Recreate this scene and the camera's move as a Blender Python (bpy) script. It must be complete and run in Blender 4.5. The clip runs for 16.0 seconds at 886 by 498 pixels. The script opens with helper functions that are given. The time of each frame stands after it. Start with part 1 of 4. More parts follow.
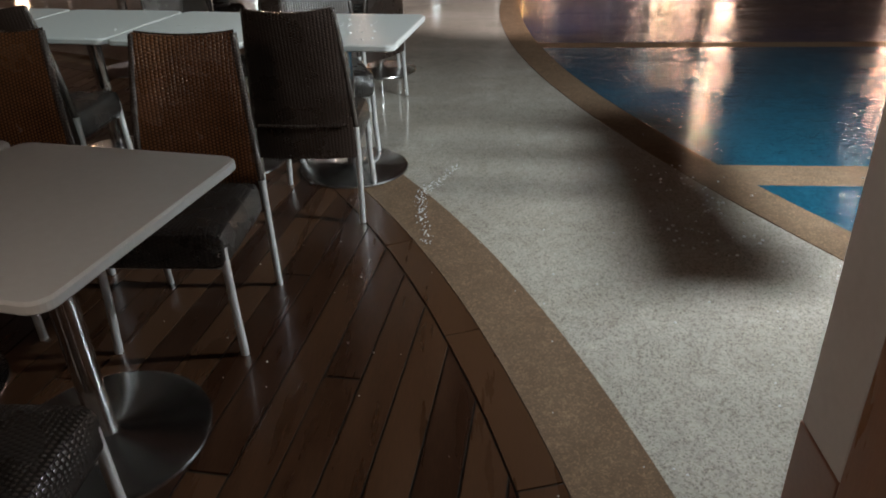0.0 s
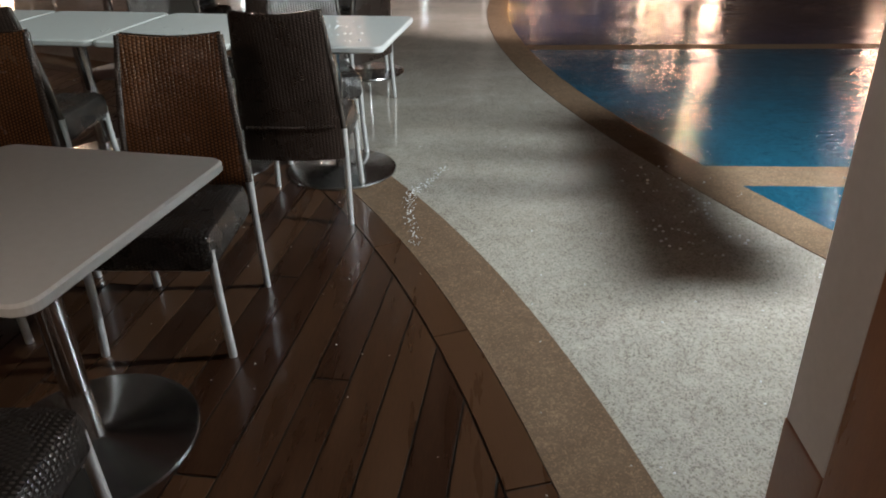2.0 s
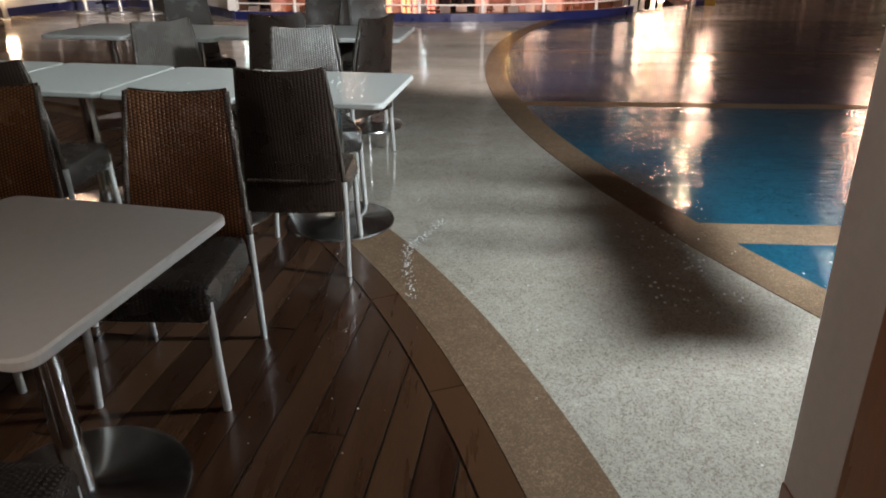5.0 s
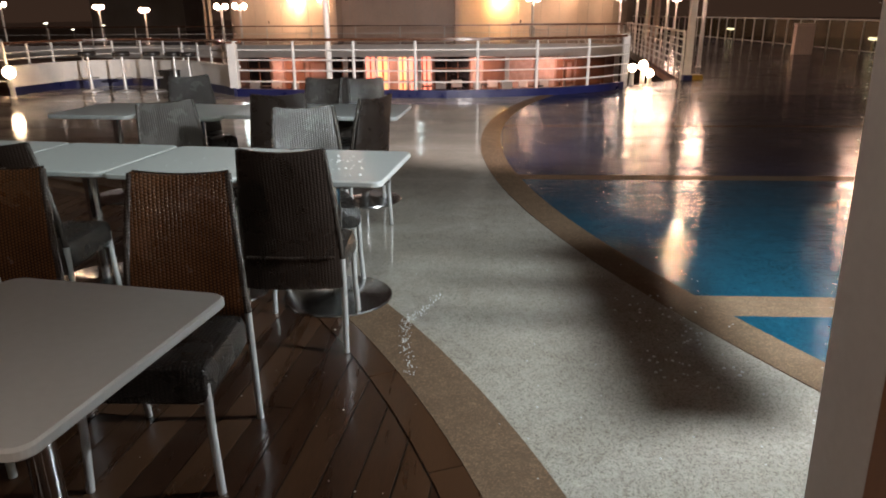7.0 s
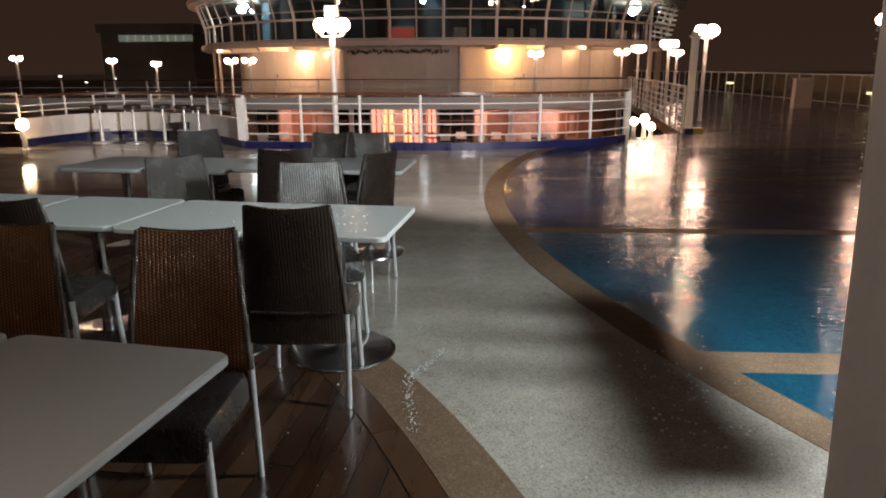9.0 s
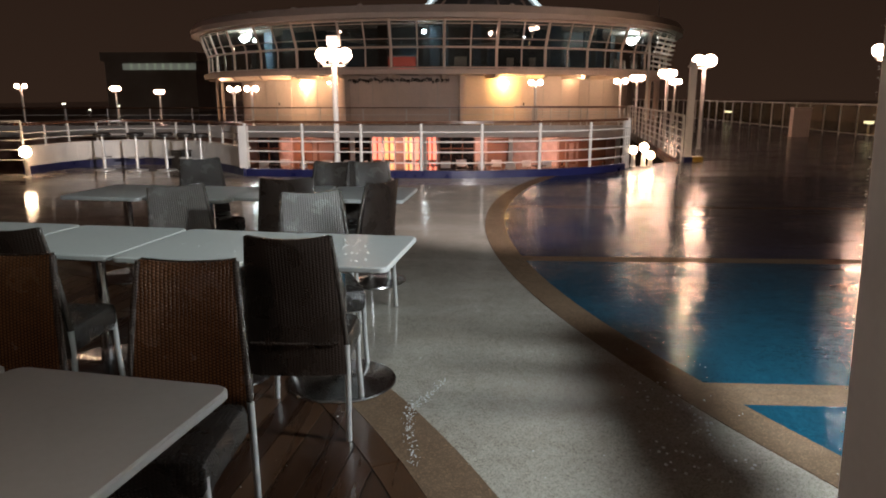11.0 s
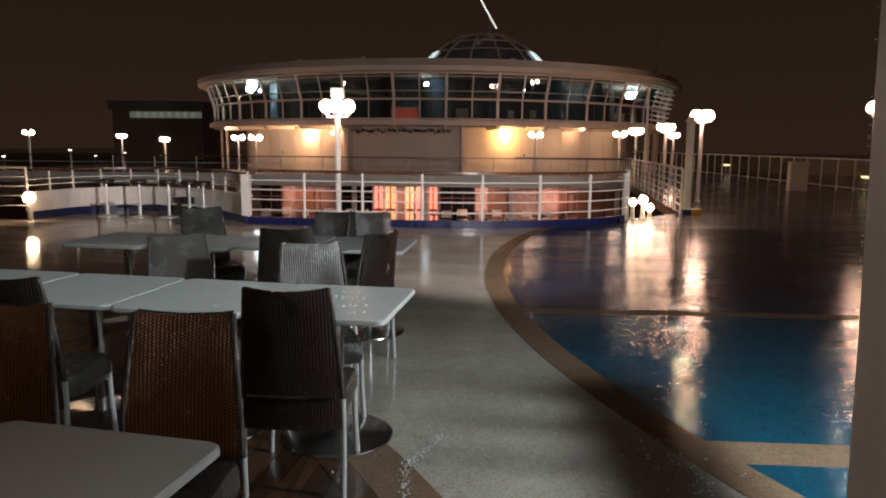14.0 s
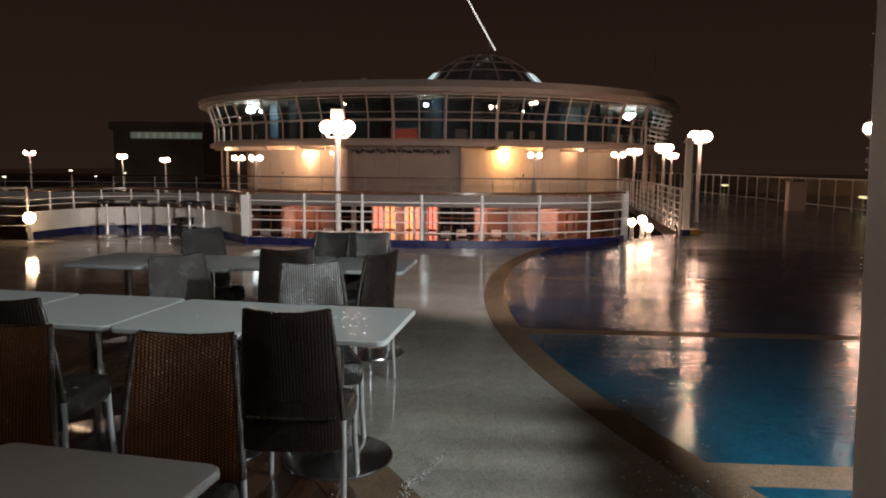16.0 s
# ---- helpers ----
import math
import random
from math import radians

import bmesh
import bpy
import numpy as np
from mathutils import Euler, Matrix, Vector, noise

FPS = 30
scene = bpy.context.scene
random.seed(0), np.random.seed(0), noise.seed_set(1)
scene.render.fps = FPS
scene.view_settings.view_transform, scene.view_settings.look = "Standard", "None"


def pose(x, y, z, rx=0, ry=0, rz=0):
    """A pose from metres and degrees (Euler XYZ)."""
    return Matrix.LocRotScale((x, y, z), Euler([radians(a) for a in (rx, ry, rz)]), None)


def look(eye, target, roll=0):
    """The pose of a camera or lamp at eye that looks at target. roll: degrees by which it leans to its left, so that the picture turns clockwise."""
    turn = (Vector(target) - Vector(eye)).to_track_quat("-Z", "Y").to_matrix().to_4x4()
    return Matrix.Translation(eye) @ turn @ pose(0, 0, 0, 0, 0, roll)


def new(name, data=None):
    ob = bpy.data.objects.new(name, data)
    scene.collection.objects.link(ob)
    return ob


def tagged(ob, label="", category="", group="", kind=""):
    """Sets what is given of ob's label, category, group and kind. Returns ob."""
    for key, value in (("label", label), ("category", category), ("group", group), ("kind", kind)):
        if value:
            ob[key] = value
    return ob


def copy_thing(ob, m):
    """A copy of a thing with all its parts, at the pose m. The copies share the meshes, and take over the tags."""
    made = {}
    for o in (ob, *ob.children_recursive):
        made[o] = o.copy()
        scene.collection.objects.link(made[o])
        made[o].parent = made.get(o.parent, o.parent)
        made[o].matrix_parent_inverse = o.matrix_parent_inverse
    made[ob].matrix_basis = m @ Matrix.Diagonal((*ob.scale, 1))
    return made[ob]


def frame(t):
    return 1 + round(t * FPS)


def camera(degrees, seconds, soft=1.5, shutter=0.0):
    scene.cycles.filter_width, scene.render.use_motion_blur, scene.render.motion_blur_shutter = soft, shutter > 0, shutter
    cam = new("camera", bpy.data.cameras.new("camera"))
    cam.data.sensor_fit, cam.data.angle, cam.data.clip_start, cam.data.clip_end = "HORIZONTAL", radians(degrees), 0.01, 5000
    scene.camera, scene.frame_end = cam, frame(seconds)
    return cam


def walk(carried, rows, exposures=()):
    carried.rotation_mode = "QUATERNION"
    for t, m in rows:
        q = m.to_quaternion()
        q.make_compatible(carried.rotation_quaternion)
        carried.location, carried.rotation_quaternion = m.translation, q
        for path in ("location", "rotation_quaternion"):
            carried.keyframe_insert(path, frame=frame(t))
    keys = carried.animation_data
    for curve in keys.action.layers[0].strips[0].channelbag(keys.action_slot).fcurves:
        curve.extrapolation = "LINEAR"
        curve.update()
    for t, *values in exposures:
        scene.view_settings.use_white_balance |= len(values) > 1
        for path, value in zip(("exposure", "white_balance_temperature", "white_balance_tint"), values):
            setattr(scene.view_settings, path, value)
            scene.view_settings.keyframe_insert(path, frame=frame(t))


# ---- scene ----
cam = camera(65.21, 16.0, soft=1.9)
PATH = [
    (0, pose(0.006, 0.020, 1.416, 61.33, 1.15, 2.75)),
    (0.5, pose(0.002, 0.020, 1.421, 61.14, 0.85, 2.65)),
    (1, pose(0.002, 0.022, 1.418, 61.44, 0.90, 2.39)),
    (1.5, pose(0.009, 0.017, 1.416, 61.53, 1.00, 2.04)),
    (2, pose(0.010, 0.014, 1.416, 61.47, 0.93, 1.85)),
    (2.5, pose(0.005, 0.012, 1.417, 61.47, 0.88, 1.57)),
    (3, pose(0.006, 0.006, 1.419, 62.02, 0.84, 1.37)),
    (3.5, pose(0.005, 0.007, 1.425, 62.56, 0.53, 1.42)),
    (6, pose(0.002, -0.003, 1.463, 68.27, -0.11, 1.95)),
    (6.5, pose(0.001, -0.007, 1.473, 69.74, -0.09, 1.80)),
    (7, pose(0.001, -0.002, 1.480, 71.18, 0.33, 1.51)),
    (7.5, pose(0.006, -0.006, 1.491, 72.32, 0.29, 1.45)),
    (8, pose(0.007, -0.006, 1.500, 73.39, 0.17, 1.59)),
    (8.5, pose(0.005, -0.006, 1.505, 74.39, 0.19, 1.78)),
    (9, pose(0.002, -0.007, 1.511, 75.25, 0.23, 1.89)),
    (11.5, pose(-0.004, 0.004, 1.529, 78.06, 0.07, 1.93)),
    (12, pose(-0.004, 0.004, 1.533, 78.76, 0.03, 1.94)),
    (12.5, pose(-0.000, -0.002, 1.539, 79.41, 0.22, 1.93)),
    (13, pose(0.003, -0.005, 1.546, 80.19, -0.01, 2.00)),
    (13.5, pose(0.000, 0.005, 1.545, 80.90, -0.16, 2.01)),
    (14, pose(0.003, 0.005, 1.548, 81.47, -0.50, 2.06)),
    (14.5, pose(0.003, -0.001, 1.551, 82.12, -0.49, 2.06)),
    (15, pose(-0.000, -0.002, 1.552, 82.56, -0.30, 2.00)),
    (15.5, pose(-0.003, -0.004, 1.554, 82.90, -0.45, 1.99)),
    (16, pose(-0.002, -0.003, 1.553, 83.12, -0.50, 2.00)),
]
EXPOSURES = [(0.0, 0.13), (0.5, 0.34), (1.2, 0.4), (3.5, 0.42), (6.0, 0.35), (9.0, 0.1), (12.5, -0.16), (14.5, -0.32), (16.0, -0.46)]
walk(cam, PATH, EXPOSURES)

# ---- world and large lights ----
world = bpy.data.worlds.new("night")
scene.world = world
world.use_nodes = True
sky = world.node_tree
sky_co = sky.nodes.new("ShaderNodeTexCoord")
sky_z = sky.nodes.new("ShaderNodeSeparateXYZ")
sky_ramp = sky.nodes.new("ShaderNodeValToRGB")
sky.links.new(sky_co.outputs["Generated"], sky_z.inputs[0])
sky.links.new(sky_z.outputs["Z"], sky_ramp.inputs[0])
for stop, (at, tint) in zip((sky_ramp.color_ramp.elements[0], sky_ramp.color_ramp.elements[1]), ((0.0, (0.029, 0.0162, 0.0108)), (0.36, (0.0158, 0.0082, 0.0058)))):
    stop.position, stop.color = at, (*tint, 1)
sky.links.new(sky_ramp.outputs[0], sky.nodes["Background"].inputs[0])
world.node_tree.nodes["Background"].inputs[1].default_value = 1.0


def area_lamp(name, eye, target, sx, sy, power, colour):
    data = bpy.data.lights.new(name, "AREA")
    data.shape, data.size, data.size_y, data.energy, data.color = "RECTANGLE", sx, sy, power, colour
    ob = new(name, data)
    ob.matrix_world = look(eye, target)
    return ob


# unseen white floodlight beside the walkway, inferred from the leg shadows
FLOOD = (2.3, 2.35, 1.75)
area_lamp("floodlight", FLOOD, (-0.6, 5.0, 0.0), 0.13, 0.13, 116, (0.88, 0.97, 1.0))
# unseen lamp high behind the camera, added to brighten the far tables and rails
area_lamp("high_fill_lamp", (0.5, -3.0, 9.0), (-0.5, 15.0, 0.5), 0.3, 0.3, 38, (0.84, 0.98, 1.0))
# unseen spot above the floodlight, added to brighten the rails and recess wall
deck_spot = bpy.data.lights.new("deck_fill_spot", "SPOT")
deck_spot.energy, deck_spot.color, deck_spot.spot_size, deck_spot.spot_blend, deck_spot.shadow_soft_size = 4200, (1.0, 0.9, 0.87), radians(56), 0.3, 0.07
new("deck_fill_spot", deck_spot).matrix_world = look((2.42, 2.37, 1.99), (-1.9, 14.85, 2.9))
# unseen spot, its cone limited to brighten the second row of tables
spot = bpy.data.lights.new("table_fill_spot", "SPOT")
spot.energy, spot.color, spot.spot_size, spot.spot_blend, spot.shadow_soft_size = 930, (0.84, 1.0, 0.97), radians(21), 0.7, 0.5
new("table_fill_spot", spot).matrix_world = look((0.9, -0.8, 8.5), (-1.75, 3.95, 0.74))
# unseen fill lamp left of the camera for near table, chair backs and pillar
area_lamp("near_fill_lamp", (-0.72, 0.0, 1.75), (-0.72, 1.9, 0.6), 0.16, 0.16, 5.2, (1.0, 0.8, 0.66))
# unseen high lamps ahead, without masts, added for the streaks on the wet deck
area_lamp("streak_lamp", (12.6, 39.0, 11.9), (4.0, 8.0, 0.0), 0.2, 0.2, 145, (1.0, 0.68, 0.46))
area_lamp("streak_lamp_side", (17.2, 30.5, 12.2), (6.0, 5.0, 0.0), 0.22, 0.22, 45, (1.0, 0.8, 0.64))
# lamps under the balcony of the round house
for deg in (216, 232, 240, 290, 302, 318):
    lx, ly = math.cos(radians(deg)), math.sin(radians(deg))
    area_lamp("balcony_lamp", (-2.15 + 15.9 * lx, 52.5 + 15.9 * ly, 2.5), (-2.15 + 13.9 * lx, 52.5 + 13.9 * ly, 1.1), 0.9, 0.2, 36, (1.0, 0.66, 0.41))
# unseen lamp, added to lift the dock building out of black
area_lamp("dock_fill_lamp", (-48.0, 66.0, -4.0), (-40.0, 92.0, 4.0), 1.0, 1.0, 55, (1.0, 0.75, 0.5))


# ---- materials ----
def shader(name):
    m = bpy.data.materials.new(name)
    m.use_nodes = True
    nt = m.node_tree
    return m, nt, nt.nodes["Principled BSDF"]


def node(nt, kind, **values):
    n = nt.nodes.new(kind)
    for key, v in values.items():
        n.inputs[key.replace("_", " ")].default_value = v
    return n


def ramp(nt, source, stops):
    r = nt.nodes.new("ShaderNodeValToRGB")
    while len(r.color_ramp.elements) < len(stops):
        r.color_ramp.elements.new(0.5)
    for e, (at, c) in zip(r.color_ramp.elements, stops):
        e.position = at
        e.color = (*c, 1) if len(c) == 3 else c
    nt.links.new(source, r.inputs[0])
    return r


def calc(nt, op, a, b=None):
    n = nt.nodes.new("ShaderNodeMath")
    n.operation = op
    for i, v in enumerate((a, b)):
        if v is None:
            continue
        if isinstance(v, (int, float)):
            n.inputs[i].default_value = v
        else:
            nt.links.new(v, n.inputs[i])
    return n.outputs[0]


def coords(nt, scale=(1, 1, 1)):
    tc = nt.nodes.new("ShaderNodeTexCoord")
    mp = nt.nodes.new("ShaderNodeMapping")
    mp.inputs["Scale"].default_value = scale
    nt.links.new(tc.outputs["Object"], mp.inputs[0])
    return mp.outputs[0]


def noise_of(nt, vec, scale, detail=3.0, rough=0.55):
    n = node(nt, "ShaderNodeTexNoise", Scale=scale, Detail=detail, Roughness=rough)
    nt.links.new(vec, n.inputs["Vector"])
    return n.outputs["Fac"]


def bump(nt, bsdf, height, strength, distance):
    b = node(nt, "ShaderNodeBump", Strength=strength, Distance=distance)
    nt.links.new(height, b.inputs["Height"])
    nt.links.new(b.outputs[0], bsdf.inputs["Normal"])


def surface(name, dark, light, scale=8.0, rough=(0.4, 0.6), metal=0.0, relief=0.1, distance=0.004, stretch=(1, 1, 1), vary=0.0, coat=0.0):
    """A painted, metal or plastic surface with stains at one scale and grain at a finer one."""
    m, nt, p = shader(name)
    v = coords(nt, stretch)
    big, fine = noise_of(nt, v, scale, 4.0), noise_of(nt, v, scale * 14, 2.0)
    both = calc(nt, "ADD", calc(nt, "MULTIPLY", big, 0.65), calc(nt, "MULTIPLY", fine, 0.35))
    if vary:
        info = nt.nodes.new("ShaderNodeObjectInfo")
        both = calc(nt, "ADD", both, calc(nt, "MULTIPLY", calc(nt, "SUBTRACT", info.outputs["Random"], 0.5), vary))
    nt.links.new(ramp(nt, both, [(0.3, dark), (0.7, light)]).outputs[0], p.inputs["Base Color"])
    nt.links.new(ramp(nt, big, [(0.3, (rough[0],) * 3), (0.7, (rough[1],) * 3)]).outputs[0], p.inputs["Roughness"])
    p.inputs["Metallic"].default_value = metal
    p.inputs["Coat Weight"].default_value = coat
    p.inputs["Coat Roughness"].default_value = 0.08
    if relief:
        bump(nt, p, fine, relief, distance)
    return m


def glow(name, colour, strength):
    m, nt, p = shader(name)
    p.inputs["Base Color"].default_value = (*colour, 1)
    p.inputs["Emission Color"].default_value = (*colour, 1)
    p.inputs["Emission Strength"].default_value = strength
    return m


def wet_deck(name, dark, light, chips, rough, coat, ripple=0.25, chip_scale=160.0, fine=80.0, tint=(1, 1, 1), spec=0.0):
    """Seamless poured or painted deck, wet: chips in the body, water on top with puddles and ripples."""
    m, nt, p = shader(name)
    v = coords(nt)
    big, mid = noise_of(nt, v, 0.9, 4.0), noise_of(nt, v, 9.0, 3.0)
    tone = calc(nt, "ADD", calc(nt, "MULTIPLY", big, 0.62), calc(nt, "MULTIPLY", mid, 0.38))
    shade = ramp(nt, tone, [(0.3, dark), (0.7, light)]).outputs[0]
    for scale, low, high in ((chip_scale, chips, (1.2, 1.18, 1.14)), (chip_scale * 0.43, tuple(0.5 + 0.5 * c for c in chips), (1.12, 1.11, 1.09))):
        vor = node(nt, "ShaderNodeTexVoronoi", Scale=scale)
        nt.links.new(v, vor.inputs["Vector"])
        speck = ramp(nt, vor.outputs["Color"], [(0.2, low), (0.38, (1, 1, 1)), (0.72, (1, 1, 1)), (0.92, high)])
        mix = nt.nodes.new("ShaderNodeMix")
        mix.data_type, mix.blend_type = "RGBA", "MULTIPLY"
        mix.inputs[0].default_value = 1.0
        nt.links.new(shade, mix.inputs[6])
        nt.links.new(speck.outputs[0], mix.inputs[7])
        shade = mix.outputs[2]
    nt.links.new(shade, p.inputs["Base Color"])
    p.inputs["Roughness"].default_value = rough[1]
    p.inputs["Specular IOR Level"].default_value = spec
    film = noise_of(nt, coords(nt, (0.3, 1.3, 1)), 1.5, 5.0, 0.6)
    nt.links.new(ramp(nt, film, [(0.32, (rough[0] * 0.55,) * 3), (0.72, (rough[0],) * 3)]).outputs[0], p.inputs["Coat Roughness"])
    nt.links.new(ramp(nt, film, [(0.34, (coat,) * 3), (0.74, (coat * 0.6,) * 3)]).outputs[0], p.inputs["Coat Weight"])
    p.inputs["Coat IOR"].default_value = 1.38
    p.inputs["Coat Tint"].default_value = (*tint, 1)
    chop = coords(nt, (0.5, 1.7, 1))
    wave = calc(nt, "ADD", calc(nt, "MULTIPLY", noise_of(nt, chop, 15.0, 4.0, 0.6), 0.75), calc(nt, "MULTIPLY", noise_of(nt, chop, fine, 1.0), 0.12))
    b = node(nt, "ShaderNodeBump", Strength=ripple, Distance=0.006)
    patch = noise_of(nt, coords(nt, (0.55, 1.0, 1)), 0.8, 3.0)
    nt.links.new(ramp(nt, patch, [(0.38, (ripple * 0.75,) * 3), (0.64, (min(1.0, ripple * 1.9),) * 3)]).outputs[0], b.inputs["Strength"])
    nt.links.new(wave, b.inputs["Height"])
    nt.links.new(b.outputs[0], p.inputs["Coat Normal"])
    return m


def wicker(name, dark, light, gloss=(0.22, 0.4), coat=0.0):
    """Woven strands: upright ribs crossed by flat strands that pass in front and behind by turns."""
    m, nt, p = shader(name)
    tc = nt.nodes.new("ShaderNodeTexCoord")
    sep, nor = nt.nodes.new("ShaderNodeSeparateXYZ"), nt.nodes.new("ShaderNodeSeparateXYZ")
    nt.links.new(tc.outputs["Object"], sep.inputs[0])
    nt.links.new(tc.outputs["Normal"], nor.inputs[0])
    x, y, z = sep.outputs

    def choose(axis, if_facing, otherwise):
        on = calc(nt, "GREATER_THAN", calc(nt, "ABSOLUTE", nor.outputs[axis]), 0.68)
        return calc(nt, "ADD", calc(nt, "MULTIPLY", on, if_facing), calc(nt, "MULTIPLY", calc(nt, "SUBTRACT", 1.0, on), otherwise))

    u = calc(nt, "MULTIPLY", choose(0, y, x), 1 / 0.0140)
    w = calc(nt, "MULTIPLY", choose(2, y, z), 1 / 0.0058)
    column = calc(nt, "FLOOR", u)
    rib = calc(nt, "ABSOLUTE", calc(nt, "SINE", calc(nt, "MULTIPLY", u, math.pi)))
    over = calc(nt, "ABSOLUTE", calc(nt, "SINE", calc(nt, "MULTIPLY", calc(nt, "ADD", calc(nt, "MULTIPLY", w, 0.5), calc(nt, "MULTIPLY", column, 0.5)), math.pi)))
    high = calc(nt, "MULTIPLY", calc(nt, "POWER", rib, 0.7), calc(nt, "ADD", 0.22, calc(nt, "MULTIPLY", over, 0.78)))
    stain = noise_of(nt, tc.outputs["Object"], 7.0, 3.0)
    tone = calc(nt, "ADD", calc(nt, "MULTIPLY", high, 0.6), calc(nt, "MULTIPLY", stain, 0.4))
    nt.links.new(ramp(nt, tone, [(0.25, dark), (0.85, light)]).outputs[0], p.inputs["Base Color"])
    nt.links.new(ramp(nt, stain, [(0.35, (gloss[0],) * 3), (0.65, (gloss[1],) * 3)]).outputs[0], p.inputs["Roughness"])
    p.inputs["Coat Weight"].default_value = coat
    p.inputs["Coat Roughness"].default_value = 0.12
    bump(nt, p, high, 0.5, 0.004)
    nt.links.new(p.inputs["Normal"].links[0].from_socket, p.inputs["Coat Normal"])
    return m


TERRAZZO = wet_deck("wet_terrazzo", (0.42, 0.405, 0.37), (0.62, 0.61, 0.56), (0.6, 0.59, 0.57), (0.08, 0.6), 0.95, 0.12, 230.0, 60.0, (0.74, 0.7, 0.67))
TAN = wet_deck("wet_tan_screed", (0.11, 0.074, 0.05), (0.172, 0.12, 0.082), (1.45, 1.4, 1.32), (0.13, 0.6), 0.08, 0.3, 200.0)
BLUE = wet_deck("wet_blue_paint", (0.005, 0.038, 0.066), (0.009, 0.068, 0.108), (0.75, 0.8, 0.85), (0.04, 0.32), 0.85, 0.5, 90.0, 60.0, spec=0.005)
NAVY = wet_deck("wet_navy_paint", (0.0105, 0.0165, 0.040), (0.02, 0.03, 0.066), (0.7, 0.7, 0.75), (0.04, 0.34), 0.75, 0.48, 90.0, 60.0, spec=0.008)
SIDE = wet_deck("wet_dark_side_paint", (0.014, 0.015, 0.024), (0.03, 0.028, 0.036), (0.7, 0.7, 0.75), (0.05, 0.4), 0.75, 0.5, 90.0, 60.0, spec=0.05)
PLANK = surface("wet_teak", (0.026, 0.0105, 0.0052), (0.072, 0.034, 0.0165), 4.0, (0.22, 0.4), 0, 0.2, 0.0015, (3, 0.35, 3), 0.42, 0.3)
CAULK = surface("black_caulk", (0.008, 0.007, 0.006), (0.02, 0.018, 0.016), 20.0, (0.3, 0.5))
# one wicker in lit and shaded copies: warm light and shade are coloured in
WICKER_LIT = wicker("brown_wicker_lit", (0.034, 0.014, 0.007), (0.27, 0.125, 0.054), (0.18, 0.3), 0.35)
WICKER_SHADED = wicker("wicker_shaded", (0.014, 0.009, 0.0068), (0.04, 0.026, 0.02))
WICKER_WET_SHADED = wicker("wet_wicker_shaded", (0.03, 0.024, 0.02), (0.095, 0.078, 0.068), (0.16, 0.3), 0.5)
WICKER_SEAT_SHADED = wicker("wet_seat_wicker_shaded", (0.009, 0.008, 0.0072), (0.042, 0.038, 0.035), (0.2, 0.32), 0.4)
ALU = surface("brushed_aluminium", (0.62, 0.62, 0.62), (0.8, 0.8, 0.79), 30.0, (0.3, 0.42), 0.55, 0.03)
CHROME = surface("chrome", (0.6, 0.6, 0.6), (0.8, 0.8, 0.8), 20.0, (0.08, 0.18), 1.0, 0.0)
STEEL = surface("worn_steel", (0.36, 0.36, 0.36), (0.46, 0.46, 0.46), 3.0, (0.2, 0.27), 1.0, 0.03)
TABLETOP = surface("white_laminate", (0.52, 0.53, 0.52), (0.59, 0.6, 0.59), 3.0, (0.4, 0.5), 0, 0.03, 0.002)
WHITE = surface("white_ship_paint", (0.62, 0.61, 0.58), (0.78, 0.77, 0.74), 3.0, (0.35, 0.55), 0, 0.08, 0.003)
HOUSE = surface("cream_ship_paint", (0.58, 0.47, 0.39), (0.74, 0.61, 0.52), 0.7, (0.4, 0.6), 0, 0.05)
ROOF = surface("grey_roof_paint", (0.52, 0.45, 0.39), (0.68, 0.6, 0.53), 0.8, (0.4, 0.6), 0, 0.05)
KERB = surface("dark_blue_paint", (0.007, 0.009, 0.05), (0.013, 0.017, 0.085), 5.0, (0.25, 0.45), 0, 0.06)
CAP = surface("varnished_rail_wood", (0.06, 0.024, 0.012), (0.14, 0.06, 0.03), 4.0, (0.2, 0.35), 0, 0.1, 0.002, (1, 8, 8))
ORANGE = surface("varnished_panel_wood", (0.22, 0.085, 0.03), (0.36, 0.15, 0.06), 4.0, (0.25, 0.4), 0, 0.1, 0.002, (6, 6, 0.6))
DADO = surface("red_brown_paint", (0.26, 0.13, 0.085), (0.34, 0.18, 0.12), 5.0, (0.35, 0.5), 0, 0.05)
PILLAR = surface("white_pillar_paint", (0.64, 0.6, 0.575), (0.74, 0.7, 0.675), 3.0, (0.3, 0.45), 0, 0.12, 0.003)
BLACK = surface("black_plastic", (0.01, 0.01, 0.01), (0.03, 0.028, 0.026), 9.0, (0.35, 0.5), 0, 0.1)
SEA = surface("night_sea", (0.003, 0.004, 0.006), (0.008, 0.009, 0.012), 0.2, (0.1, 0.25), 0, 0.3, 0.3)
YELLOW = surface("yellow_safety_paint", (0.22, 0.14, 0.02), (0.4, 0.26, 0.04), 9.0, (0.35, 0.5))
MURAL = surface("pale_pink_panel", (0.19, 0.105, 0.08), (0.44, 0.29, 0.23), 2.5, (0.4, 0.55), 0, 0.0)
RUST = surface("brown_door_wood", (0.12, 0.05, 0.025), (0.22, 0.1, 0.05), 3.0, (0.3, 0.5), 0, 0.05)
GLOBE = glow("lit_globe", (1.0, 0.62, 0.45), 62.0)
GLOBE_LOW = glow("lit_low_globe", (1.0, 0.66, 0.4), 42.0)
SCONCE = glow("lit_sconce", (1.0, 0.55, 0.16), 230.0)
SCONCE_PALE = glow("lit_pale_sconce", (1.0, 0.6, 0.32), 150.0)
COOL = glow("lit_cool_lamp", (0.95, 1.0, 1.0), 85.0)
BULB = glow("lit_string_bulb", (1.0, 0.97, 0.92), 1.8)
